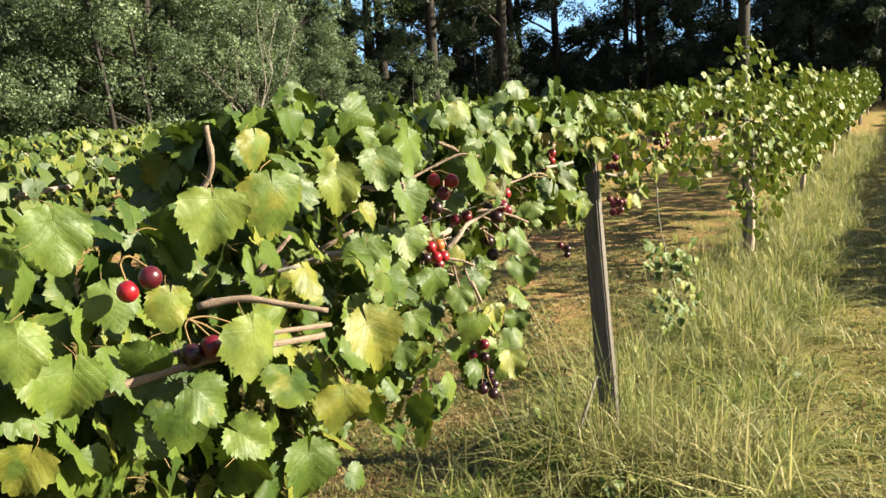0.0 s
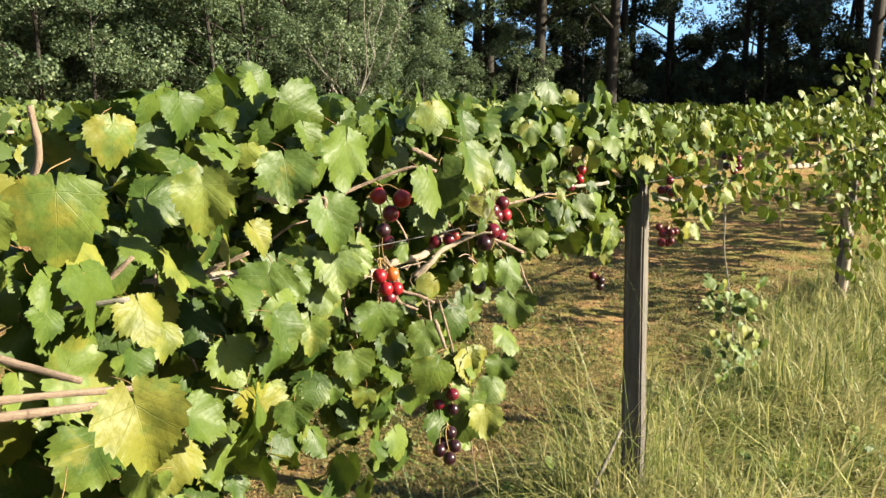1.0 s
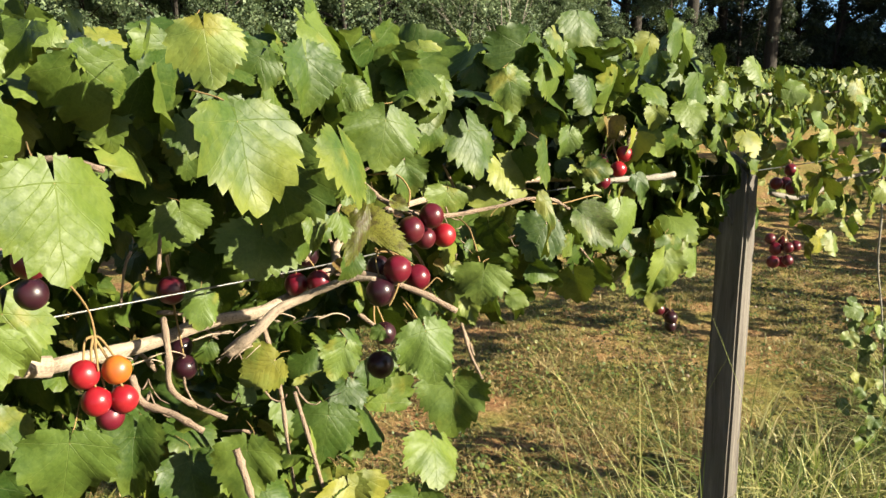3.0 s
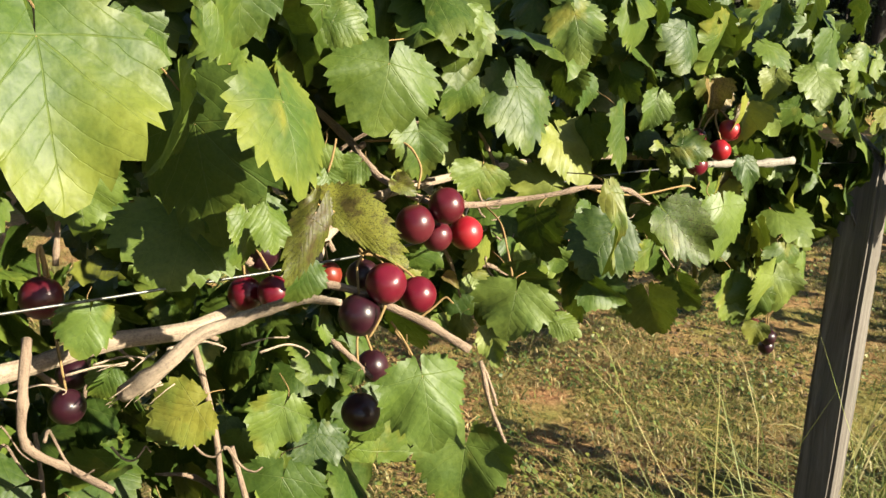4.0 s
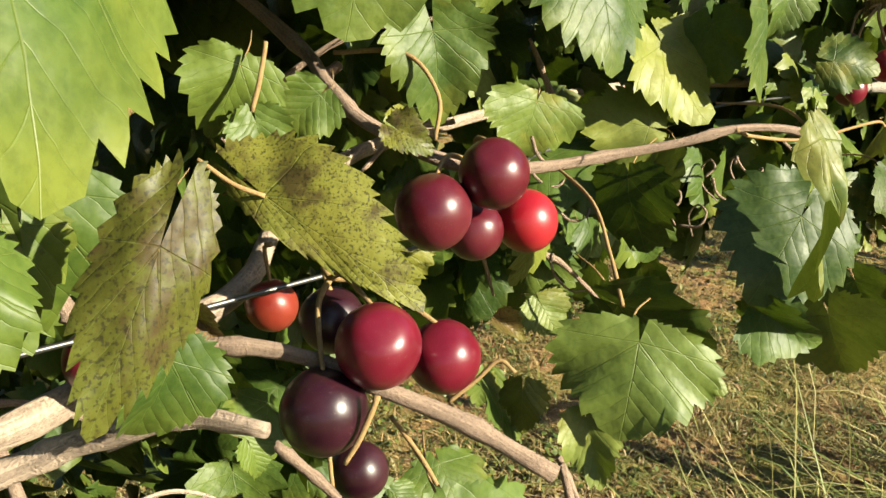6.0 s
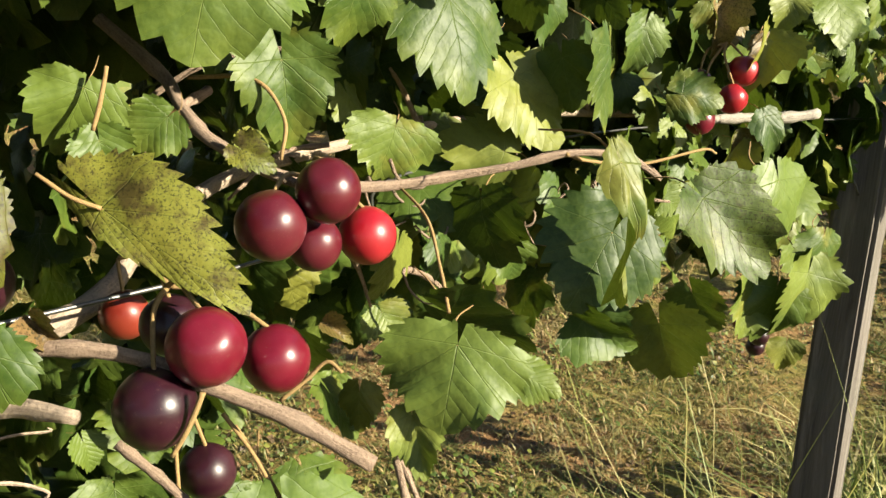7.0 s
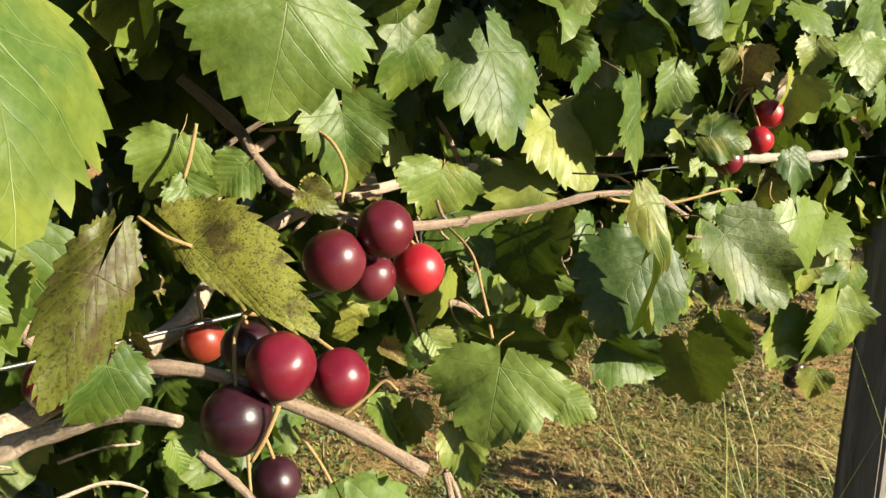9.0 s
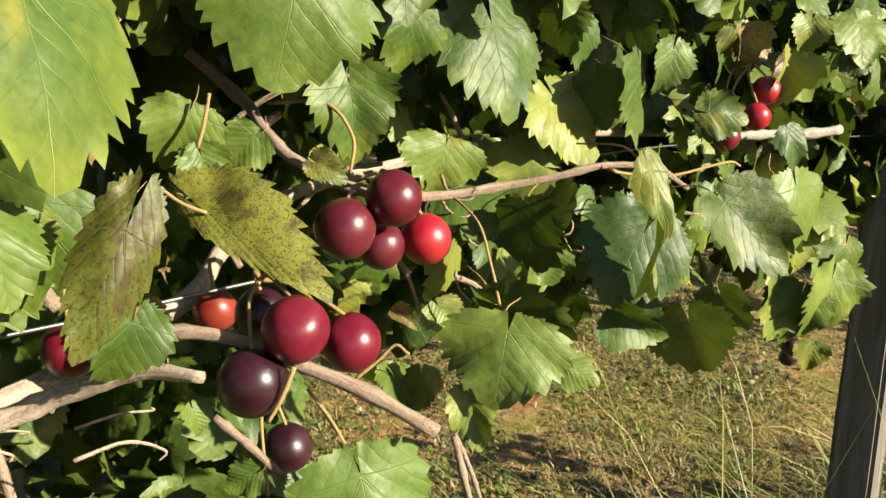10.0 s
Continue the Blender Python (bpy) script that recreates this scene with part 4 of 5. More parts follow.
def make_dead_tree():
    root = thing("dead_tree", (-13.7, 14.4, 0), "leafless pale grey dead tree with spreading bare branches", "tree")
    r = random.Random(77)

    def grow(p, d, length, rad, depth):
        q = p + d * length
        mid = p + d * length * 0.5 + Vector((r.uniform(-1, 1), r.uniform(-1, 1), r.uniform(-0.3, 0.5))) * length * 0.09
        stem("branch", [tuple(p), tuple(mid), tuple(q)], rad, rad * 0.6, M_PALE, root, "", 6)
        if depth:
            for _ in range(2 if depth < 3 else 3):
                e = (d + Vector((r.uniform(-0.7, 0.7), r.uniform(-0.7, 0.7), r.uniform(-0.1, 0.5)))).normalized()
                grow(q, e, length * r.uniform(0.6, 0.85), rad * 0.55, depth - 1)

    for _ in range(5):
        grow(Vector((r.uniform(-0.3, 0.3), r.uniform(-0.3, 0.3), -0.1)), Vector((r.uniform(-0.8, 0.8), r.uniform(-0.8, 0.8), 1)).normalized(), r.uniform(1.3, 2.0), 0.036, 3)


make_dead_tree()


# ---- single leaves of the near vine ----
vine_leaf((0.196, -1.222, 1.220), (0.231, -1.219, 1.174), (0.77, 0.39, 0.50), "turning", 12, 1.00)
vine_leaf((0.046, -1.040, 1.232), (0.054, -1.055, 1.173), (0.92, -0.32, 0.21), "leaf", 2, 1.24)
vine_leaf((-0.000, -0.920, 1.216), (0.006, -0.929, 1.176), (0.99, 0.00, 0.16), "leaf", 3, 1.06)
vine_leaf((0.031, -0.994, 1.172), (0.046, -0.995, 1.131), (0.87, -0.37, 0.32), "leaf", 4, 0.94)
vine_leaf((0.002, -0.848, 1.208), (0.038, -0.849, 1.148), (0.88, -0.15, 0.42), "leaf", 12, 0.90)
vine_leaf((0.081, -1.113, 1.120), (0.134, -1.083, 1.087), (0.45, -0.73, 0.51), "old", 10, -0.62)
vine_leaf((-0.006, -0.881, 1.124), (-0.004, -0.893, 1.089), (0.94, -0.31, 0.15), "leaf", 7, 1.30)
vine_leaf((0.020, -0.802, 1.105), (-0.014, -0.837, 1.112), (0.70, -0.64, 0.32), "pale", 8, 0.82)
vine_leaf((0.012, -0.787, 1.156), (0.043, -0.772, 1.108), (0.85, -0.16, 0.50), "pale", 9, 0.94)
vine_leaf((0.052, -0.735, 1.180), (0.067, -0.743, 1.121), (0.88, 0.44, 0.16), "leaf", 0, 0.77)
vine_leaf((-0.007, -0.604, 1.190), (-0.004, -0.616, 1.153), (0.94, -0.30, 0.17), "pale", 1, 0.88)
vine_leaf((0.037, -0.604, 1.139), (0.064, -0.576, 1.135), (0.71, -0.66, 0.25), "leaf", 2, 0.89)
vine_leaf((0.038, -0.842, 1.081), (0.051, -0.848, 1.035), (0.11, -0.98, 0.14), "leaf", 3, 0.96)
vine_leaf((0.177, -0.894, 1.100), (0.178, -0.923, 1.065), (0.74, -0.52, 0.42), "leaf", 12, 1.05)
vine_leaf((0.191, -0.833, 1.113), (0.226, -0.812, 1.074), (0.78, -0.41, 0.46), "old2", 5, 0.74)
vine_leaf((0.194, -0.750, 1.114), (0.214, -0.749, 1.064), (0.93, -0.12, 0.36), "pale", 6, 0.99)
vine_leaf((0.185, -0.907, 1.139), (0.231, -0.908, 1.091), (0.86, 0.01, 0.51), "pale", 3, 0.24)
vine_leaf((0.167, -0.991, 1.060), (0.180, -1.013, 1.028), (0.58, -0.68, 0.42), "leaf", 8, 1.25)
vine_leaf((0.136, -0.967, 1.060), (0.170, -0.937, 1.043), (0.45, -0.76, -0.47), "leaf", 9, 0.79)
vine_leaf((0.129, -0.895, 1.003), (0.147, -0.879, 0.992), (0.71, -0.52, 0.48), "leaf", 0, 0.76)
vine_leaf((0.152, -0.791, 1.017), (0.166, -0.791, 0.980), (0.15, -0.99, 0.05), "leaf", 1, 1.30)
vine_leaf((0.143, -0.852, 1.032), (0.165, -0.837, 1.009), (0.34, -0.91, -0.26), "leaf", 2, 0.77)
vine_leaf((0.127, -0.561, 0.987), (0.130, -0.577, 0.939), (0.78, -0.57, 0.25), "leaf", 3, 0.95)
vine_leaf((0.142, -0.540, 1.000), (0.148, -0.557, 0.943), (0.97, -0.21, 0.16), "pale", 4, 0.95)
vine_leaf((0.112, -0.575, 0.992), (0.117, -0.590, 0.943), (0.99, -0.09, 0.12), "leaf", 5, 0.95)
vine_leaf((0.144, -0.526, 1.028), (0.151, -0.535, 0.988), (0.94, -0.27, 0.22), "leaf", 6, 0.95)
vine_leaf((0.144, -0.562, 0.942), (0.146, -0.569, 0.918), (0.66, -0.70, 0.27), "leaf", 7, 0.95)
vine_leaf((0.155, -1.075, 1.001), (0.178, -1.074, 0.942), (0.88, -0.33, 0.34), "pale", 8, 0.84)
vine_leaf((0.108, -1.017, 1.020), (0.122, -1.010, 0.999), (0.61, 0.53, 0.58), "leaf", 9, 0.95)
vine_leaf((0.182, -1.192, 1.144), (0.193, -1.215, 1.107), (0.89, -0.28, 0.36), "old", 12, 0.42)
vine_leaf((0.155, -1.181, 1.102), (0.155, -1.191, 1.078), (1.00, 0.02, -0.00), "leaf", 1, 0.95)
vine_leaf((0.210, -1.238, 1.158), (0.219, -1.236, 1.137), (0.90, 0.15, 0.40), "leaf", 2, 0.95)
vine_leaf((0.045, -1.102, 1.163), (0.044, -1.115, 1.134), (0.95, -0.31, 0.11), "leaf", 3, 0.95)
vine_leaf((0.050, -1.099, 1.141), (0.059, -1.098, 1.122), (0.89, -0.26, 0.36), "leaf", 4, 0.95)
vine_leaf((0.036, -1.060, 1.147), (0.029, -1.075, 1.131), (0.86, -0.50, 0.06), "leaf", 5, 0.95)
vine_leaf((0.097, -1.232, 1.195), (0.129, -1.255, 1.121), (0.45, -0.85, 0.10), "leaf", 12, 1.00)
vine_leaf((0.130, -1.212, 1.139), (0.142, -1.214, 1.107), (0.93, 0.18, 0.31), "leaf", 7, 0.68)
vine_leaf((0.045, -1.289, 1.057), (0.051, -1.299, 1.024), (0.98, -0.09, 0.20), "pale", 8, 0.95)
vine_leaf((0.172, -1.206, 1.015), (0.172, -1.223, 0.984), (0.98, -0.16, 0.09), "leaf", 9, 0.95)
vine_leaf((0.066, -1.222, 0.976), (0.051, -1.255, 0.954), (0.80, -0.53, 0.26), "pale", 0, 0.95)
vine_leaf((0.001, -1.265, 0.988), (-0.000, -1.277, 0.968), (0.96, -0.27, 0.12), "leaf", 1, 0.95)
vine_leaf((-0.032, -1.253, 1.210), (-0.018, -1.268, 1.178), (0.85, -0.30, 0.40), "leaf", 4, 1.30)
vine_leaf((-0.032, -1.200, 1.210), (-0.019, -1.203, 1.171), (0.91, 0.31, 0.27), "leaf", 3, 0.95)
vine_leaf((0.177, -1.275, 1.225), (0.192, -1.278, 1.180), (0.39, 0.92, 0.07), "leaf", 4, 0.95)
vine_leaf((0.242, -1.364, 1.255), (0.269, -1.363, 1.183), (0.94, 0.05, 0.35), "turning", 5, 0.93)
vine_leaf((0.053, -1.100, 1.264), (0.072, -1.081, 1.255), (0.74, -0.60, 0.30), "leaf", 6, 0.95)
vine_leaf((0.038, -0.953, 1.278), (0.051, -0.946, 1.256), (0.85, -0.02, 0.53), "pale", 7, 0.95)
vine_leaf((-0.011, -0.757, 1.283), (0.015, -0.743, 1.246), (0.76, -0.57, 0.30), "pale", 8, 0.95)
vine_leaf((0.152, -1.575, 1.274), (0.159, -1.591, 1.195), (1.00, 0.03, 0.08), "pale", 9, 0.95)
vine_leaf((0.269, -1.515, 1.223), (0.288, -1.517, 1.158), (0.95, 0.14, 0.27), "leaf", 0, 0.95)
vine_leaf((0.187, -1.659, 1.180), (0.214, -1.654, 1.119), (0.89, -0.26, 0.37), "pale", 1, 0.95)
vine_leaf((0.109, -1.505, 1.098), (0.116, -1.516, 1.038), (0.93, -0.33, 0.18), "leaf", 2, 0.95)
vine_leaf((0.128, -1.468, 0.980), (0.132, -1.482, 0.919), (0.91, -0.38, 0.15), "pale", 3, 0.95)
vine_leaf((-0.005, -1.505, 0.902), (-0.012, -1.528, 0.843), (0.98, 0.13, -0.18), "leaf", 4, 0.95)
vine_leaf((0.012, -1.299, 0.864), (0.030, -1.300, 0.809), (0.89, -0.35, 0.30), "leaf", 5, 0.95)
vine_leaf((0.152, -1.326, 0.841), (0.146, -1.349, 0.778), (0.84, -0.53, 0.11), "leaf", 6, 0.95)
vine_leaf((0.107, -1.151, 0.816), (0.132, -1.150, 0.747), (0.94, -0.10, 0.33), "leaf", 7, 0.95)
vine_leaf((0.123, -1.158, 0.720), (0.125, -1.182, 0.629), (0.83, -0.53, 0.16), "leaf", 8, 0.95)
vine_leaf((0.125, -1.672, 1.073), (0.130, -1.683, 1.022), (0.96, -0.26, 0.14), "pale", 9, 0.95)
vine_leaf((0.144, -1.333, 1.326), (0.160, -1.334, 1.276), (0.86, -0.43, 0.28), "pale", 0, 0.95)
vine_leaf((0.132, -1.217, 1.302), (0.149, -1.218, 1.252), (0.95, 0.03, 0.31), "leaf", 1, 0.95)
vine_leaf((0.065, -0.841, 1.281), (0.082, -0.839, 1.237), (0.77, -0.57, 0.28), "leaf", 2, 0.95)
vine_leaf((0.066, -1.432, 0.804), (0.062, -1.445, 0.769), (0.87, -0.48, 0.08), "pale", 3, 0.95)
vine_leaf((0.046, -1.500, 0.831), (0.057, -1.501, 0.795), (0.92, -0.27, 0.29), "leaf", 4, 0.95)
vine_leaf((0.042, -1.642, 0.869), (0.056, -1.639, 0.840), (0.90, -0.19, 0.40), "pale", 5, 0.95)
vine_leaf((0.257, -2.125, 1.248), (0.269, -2.133, 1.174), (0.89, -0.41, 0.19), "pale", 6, 0.95)
vine_leaf((0.220, -2.203, 1.238), (0.222, -2.219, 1.164), (0.92, -0.38, 0.10), "pale", 7, 0.95)
vine_leaf((0.093, -1.899, 1.066), (0.089, -1.913, 1.013), (0.86, -0.51, 0.07), "pale", 8, 0.95)
vine_leaf((0.147, -1.743, 1.085), (0.146, -1.760, 1.013), (0.83, -0.55, 0.11), "pale", 9, 0.95)
vine_leaf((0.336, -2.282, 1.092), (0.338, -2.295, 1.028), (0.99, -0.15, 0.07), "pale", 0, 0.95)
vine_leaf((0.414, -2.156, 1.070), (0.438, -2.153, 1.010), (0.85, -0.42, 0.32), "pale", 1, 0.95)
vine_leaf((0.259, -2.326, 1.015), (0.266, -2.337, 0.945), (0.93, -0.32, 0.14), "leaf", 2, 0.95)
vine_leaf((0.434, -2.246, 1.010), (0.433, -2.258, 0.957), (0.87, -0.49, 0.10), "pale", 3, 0.95)
vine_leaf((0.209, -1.905, 1.235), (0.221, -1.910, 1.173), (0.85, -0.48, 0.21), "pale", 4, 0.95)
vine_leaf((0.181, -1.738, 1.255), (0.196, -1.742, 1.190), (0.82, -0.52, 0.23), "pale", 5, 0.95)
vine_leaf((0.077, -1.937, 1.306), (0.090, -1.941, 1.252), (0.97, -0.09, 0.23), "pale", 6, 0.95)
vine_leaf((0.049, -1.810, 1.338), (0.062, -1.813, 1.280), (0.97, 0.13, 0.22), "leaf", 7, 0.95)
vine_leaf((0.229, -2.302, 1.133), (0.229, -2.312, 1.086), (0.93, -0.35, 0.08), "pale", 8, 0.95)
vine_leaf((0.198, -2.426, 1.244), (0.209, -2.433, 1.183), (0.90, -0.38, 0.19), "pale", 9, 0.95)
vine_leaf((0.234, -2.394, 1.160), (0.247, -2.397, 1.112), (0.88, -0.40, 0.25), "pale", 0, 0.95)
vine_leaf((0.287, -2.496, 1.102), (0.284, -2.508, 1.052), (0.89, -0.45, 0.05), "pale", 1, 0.95)
vine_leaf((0.281, -2.544, 1.151), (0.286, -2.551, 1.103), (0.92, -0.36, 0.15), "leaf", 2, 0.95)
vine_leaf((0.310, -2.362, 1.040), (0.343, -2.351, 1.006), (0.70, -0.48, 0.53), "pale", 3, 0.95)
vine_leaf((0.369, -2.361, 0.996), (0.402, -2.348, 0.973), (0.62, -0.53, 0.57), "pale", 4, 0.95)
vine_leaf((0.295, -2.560, 1.042), (0.280, -2.576, 1.004), (0.80, -0.59, -0.07), "pale", 5, 0.95)
vine_leaf((0.234, -2.350, 1.075), (0.220, -2.366, 1.032), (0.79, -0.61, -0.03), "leaf", 6, 0.95)
vine_leaf((0.200, -2.480, 1.220), (0.178, -2.494, 1.208), (0.57, -0.82, -0.03), "pale", 7, 0.95)
vine_leaf((0.289, -2.060, 0.931), (0.259, -2.079, 0.913), (0.44, -0.87, 0.22), "pale", 8, 0.95)
vine_leaf((0.029, -0.759, 1.170), (0.043, -0.758, 1.133), (0.19, -0.98, 0.05), "leaf", 9, 0.95)
vine_leaf((0.002, -0.777, 1.220), (0.015, -0.775, 1.187), (0.16, -0.99, 0.02), "leaf", 0, 0.95)
vine_leaf((0.016, -0.988, 1.212), (0.029, -0.984, 1.190), (0.24, -0.97, -0.07), "leaf", 1, 0.95)
vine_leaf((-0.001, -0.682, 1.221), (0.016, -0.677, 1.189), (0.22, -0.97, -0.04), "leaf", 2, 0.95)
vine_leaf((-0.012, -0.782, 1.176), (0.001, -0.778, 1.152), (0.21, -0.98, -0.06), "leaf", 3, 0.95)
vine_leaf((0.128, -0.707, 1.012), (0.145, -0.701, 0.981), (0.21, -0.98, -0.07), "leaf", 4, 0.95)
vine_leaf((0.025, -0.524, 1.205), (0.025, -0.536, 1.174), (0.92, -0.36, 0.15), "dry", 5, 0.95)
vine_leaf((0.053, -0.492, 1.182), (0.057, -0.502, 1.145), (0.99, -0.06, 0.14), "dry", 6, 0.95)
vine_leaf((0.066, -0.531, 1.102), (0.062, -0.545, 1.080), (0.95, -0.32, -0.00), "dry", 7, 0.95)
vine_leaf((-0.005, -0.501, 1.211), (0.010, -0.497, 1.181), (0.70, -0.66, 0.26), "pale", 8, 0.95)
vine_leaf((0.029, -1.053, 1.140), (0.019, -1.065, 1.138), (0.71, -0.66, 0.24), "dry", 9, 0.95)
vine_leaf((0.038, -1.019, 1.136), (0.048, -1.013, 1.126), (0.71, -0.02, 0.70), "pale", 0, 0.95)
vine_leaf((0.012, -0.379, 1.221), (0.014, -0.389, 1.189), (0.69, -0.67, 0.27), "leaf", 1, 0.95)
vine_leaf((0.016, -0.279, 1.188), (0.035, -0.266, 1.169), (0.68, -0.71, 0.20), "leaf", 2, 0.95)
vine_leaf((-0.016, -0.730, 1.214), (0.000, -0.727, 1.177), (0.91, 0.10, 0.41), "leaf", 3, 0.95)
vine_leaf((0.020, -0.724, 1.158), (0.020, -0.738, 1.125), (0.99, -0.12, 0.05), "leaf", 4, 0.95)
vine_leaf((0.077, -0.992, 1.009), (0.079, -0.996, 0.992), (0.87, -0.44, 0.23), "leaf", 5, 0.95)
vine_leaf((0.055, -0.894, 1.062), (0.064, -0.893, 1.041), (0.89, 0.23, 0.40), "leaf", 6, 0.95)
vine_leaf((0.088, -0.966, 1.043), (0.101, -0.954, 1.035), (0.71, -0.52, 0.48), "leaf", 7, 0.95)
vine_leaf((0.155, -0.804, 1.071), (0.154, -0.814, 1.046), (0.99, 0.09, -0.06), "leaf", 8, 0.95)
vine_leaf((0.124, -1.115, 1.002), (0.117, -1.126, 0.994), (0.70, -0.66, 0.28), "leaf", 9, 0.95)
vine_leaf((0.055, -1.030, 0.941), (0.066, -1.023, 0.931), (0.77, -0.31, 0.55), "leaf", 0, 0.95)
vine_leaf((0.108, -1.136, 1.035), (0.113, -1.134, 1.024), (0.87, 0.14, 0.47), "leaf", 1, 0.95)
vine_leaf((0.061, -1.227, 1.116), (0.077, -1.245, 1.076), (0.85, -0.25, 0.45), "leaf", 12, 1.50)
vine_leaf((-0.039, -1.268, 1.136), (-0.017, -1.272, 1.101), (0.85, -0.35, 0.35), "leaf", 9, 1.20)
vine_leaf((0.101, -1.198, 1.140), (0.119, -1.209, 1.102), (0.90, -0.10, 0.35), "leaf", 3, 1.00)
vine_leaf((0.096, -1.623, 1.091), (0.121, -1.643, 1.039), (0.70, -0.55, 0.35), "pale", 2, 1.00)
vine_leaf((0.124, -1.575, 1.084), (0.155, -1.591, 1.033), (0.80, -0.35, 0.45), "leaf", 5, 1.00)
vine_leaf((0.123, -1.536, 1.088), (0.148, -1.556, 1.039), (0.70, -0.55, 0.35), "pale", 8, 1.00)
vine_leaf((0.083, -1.664, 1.079), (0.108, -1.684, 1.025), (0.80, -0.35, 0.45), "leaf", 1, 1.00)
vine_leaf((0.102, -1.592, 1.039), (0.132, -1.607, 0.995), (0.80, -0.35, 0.45), "leaf", 9, 1.00)
vine_leaf((0.154, -1.004, 1.023), (0.171, -1.011, 0.999), (0.55, -0.70, 0.40), "pale", 5, 0.60)
vine_leaf((0.121, -1.009, 1.023), (0.127, -1.018, 1.005), (0.45, -0.85, 0.20), "leaf", 2, 0.80)
vine_leaf((0.170, -0.900, 1.051), (0.195, -0.892, 1.038), (0.35, -0.90, 0.10), "leaf", 11, 0.80)
vine_leaf((0.098, -0.977, 1.050), (0.107, -0.973, 1.036), (0.75, -0.40, 0.50), "pale", 9, 1.20)
vine_leaf((0.133, -1.038, 1.069), (0.142, -1.031, 1.063), (0.60, -0.50, 0.60), "dry", 11, 0.60)
vine_leaf((0.057, -1.034, 1.133), (0.073, -1.027, 1.127), (0.50, -0.60, 0.60), "old", 4, 0.80)
vine_leaf((0.078, -1.141, 1.077), (0.087, -1.136, 1.066), (0.70, -0.50, 0.40), "dry", 11, 0.70)
vine_leaf((0.021, -0.538, 1.208), (0.040, -0.544, 1.178), (0.80, -0.40, 0.40), "dry", 11, 0.80)
vine_leaf((0.056, -0.509, 1.184), (0.064, -0.532, 1.144), (0.80, -0.40, 0.40), "pale", 11, 0.70)
vine_leaf((0.058, -0.544, 1.094), (0.065, -0.564, 1.063), (0.80, -0.40, 0.40), "pale", 11, 0.60)
vine_leaf((0.076, -0.528, 1.122), (0.105, -0.527, 1.087), (0.80, -0.30, 0.40), "leaf", 3, 0.55)
vine_leaf((0.097, -1.201, 0.750), (0.128, -1.217, 0.694), (0.52, -0.62, 0.26), "pale", 2, 0.88)
vine_leaf((0.140, -1.104, 0.746), (0.159, -1.130, 0.699), (0.41, -0.26, 0.22), "leaf", 0, 0.92)
vine_leaf((0.090, -1.158, 0.813), (0.120, -1.176, 0.759), (0.67, -0.48, 0.17), "pale", 1, 0.93)
vine_leaf((0.137, -1.067, 0.783), (0.153, -1.093, 0.742), (0.87, -0.68, 0.36), "leaf", 4, 1.09)
vine_leaf((0.157, -1.158, 0.705), (0.178, -1.183, 0.653), (0.50, -0.45, 0.35), "pale", 5, 0.88)
vine_leaf((0.102, -1.241, 0.697), (0.132, -1.257, 0.647), (0.70, -0.16, 0.30), "leaf", 2, 0.92)
vine_leaf((0.125, -1.032, 0.842), (0.152, -1.051, 0.792), (0.54, 0.06, 0.43), "leaf", 8, 1.10)
vine_leaf((0.132, -1.003, 0.909), (0.152, -1.029, 0.858), (0.40, -0.47, 0.38), "pale", 4, 1.10)
vine_leaf((0.063, -1.145, 0.890), (0.084, -1.170, 0.841), (0.65, -0.37, 0.34), "leaf", 6, 0.99)
vine_leaf((0.083, -1.391, 0.946), (0.106, -1.413, 0.900), (0.52, -0.49, 0.42), "leaf", 1, 0.86)
vine_leaf((0.068, -1.468, 0.883), (0.098, -1.482, 0.840), (0.71, -0.48, 0.31), "leaf", 7, 1.06)
vine_leaf((0.099, -1.328, 0.787), (0.129, -1.341, 0.747), (0.47, -0.16, 0.13), "leaf", 3, 1.04)
vine_leaf((0.082, -1.268, 0.892), (0.103, -1.292, 0.844), (0.62, -0.55, 0.27), "leaf", 9, 0.95)
vine_leaf((0.056, -1.503, 0.987), (0.087, -1.514, 0.947), (0.68, 0.02, 0.14), "leaf", 0, 1.06)
vine_leaf((0.051, -1.559, 0.959), (0.075, -1.579, 0.915), (0.54, -0.23, 0.44), "leaf", 1, 0.95)


# ---- canes and bunches ----
def cane(points, r0, r1, nodes=4, mat=None, label="", name="cane", seed=1):
    local = [tuple(Vector(p) - NEAR.location) for p in points]
    return stem(name, local, r0, r1, mat or M_CANE, NEAR, label, 10, nodes, 0.11, seed)


cane([(-0.06, -1.05, 1.185), (-0.026, -1.031, 1.158), (0.012, -1.040, 1.146), (0.040, -1.036, 1.132), (0.066, -1.010, 1.117), (0.074, -0.965, 1.110), (0.085, -0.915, 1.113), (0.102, -0.885, 1.119), (0.117, -0.855, 1.126), (0.128, -0.815, 1.122), (0.138, -0.79, 1.108)], 0.0036, 0.0020, 6, None, "tan woody cane with swollen joints")
cane([(-0.06, -4.5, 1.06), (-0.05, -3.6, 1.05), (-0.07, -2.7, 1.06), (-0.05, -2.1, 1.06), (-0.02, -1.75, 1.055), (0.01, -1.58, 1.04), (0.02, -1.44, 1.012)], 0.014, 0.0105, 9, M_CORDON, "thick shaggy tan arm of the vine", "cordon", 6)
cane([(0.18, -2.42, 1.03), (0.24, -2.32, 1.045), (0.28, -2.22, 1.045), (0.30, -2.1, 1.03)], 0.006, 0.004, 4)
cane([(0.16, -2.40, 1.05), (0.23, -2.30, 1.06), (0.28, -2.18, 1.055), (0.30, -2.08, 1.04)], 0.005, 0.003, 4, seed=4)
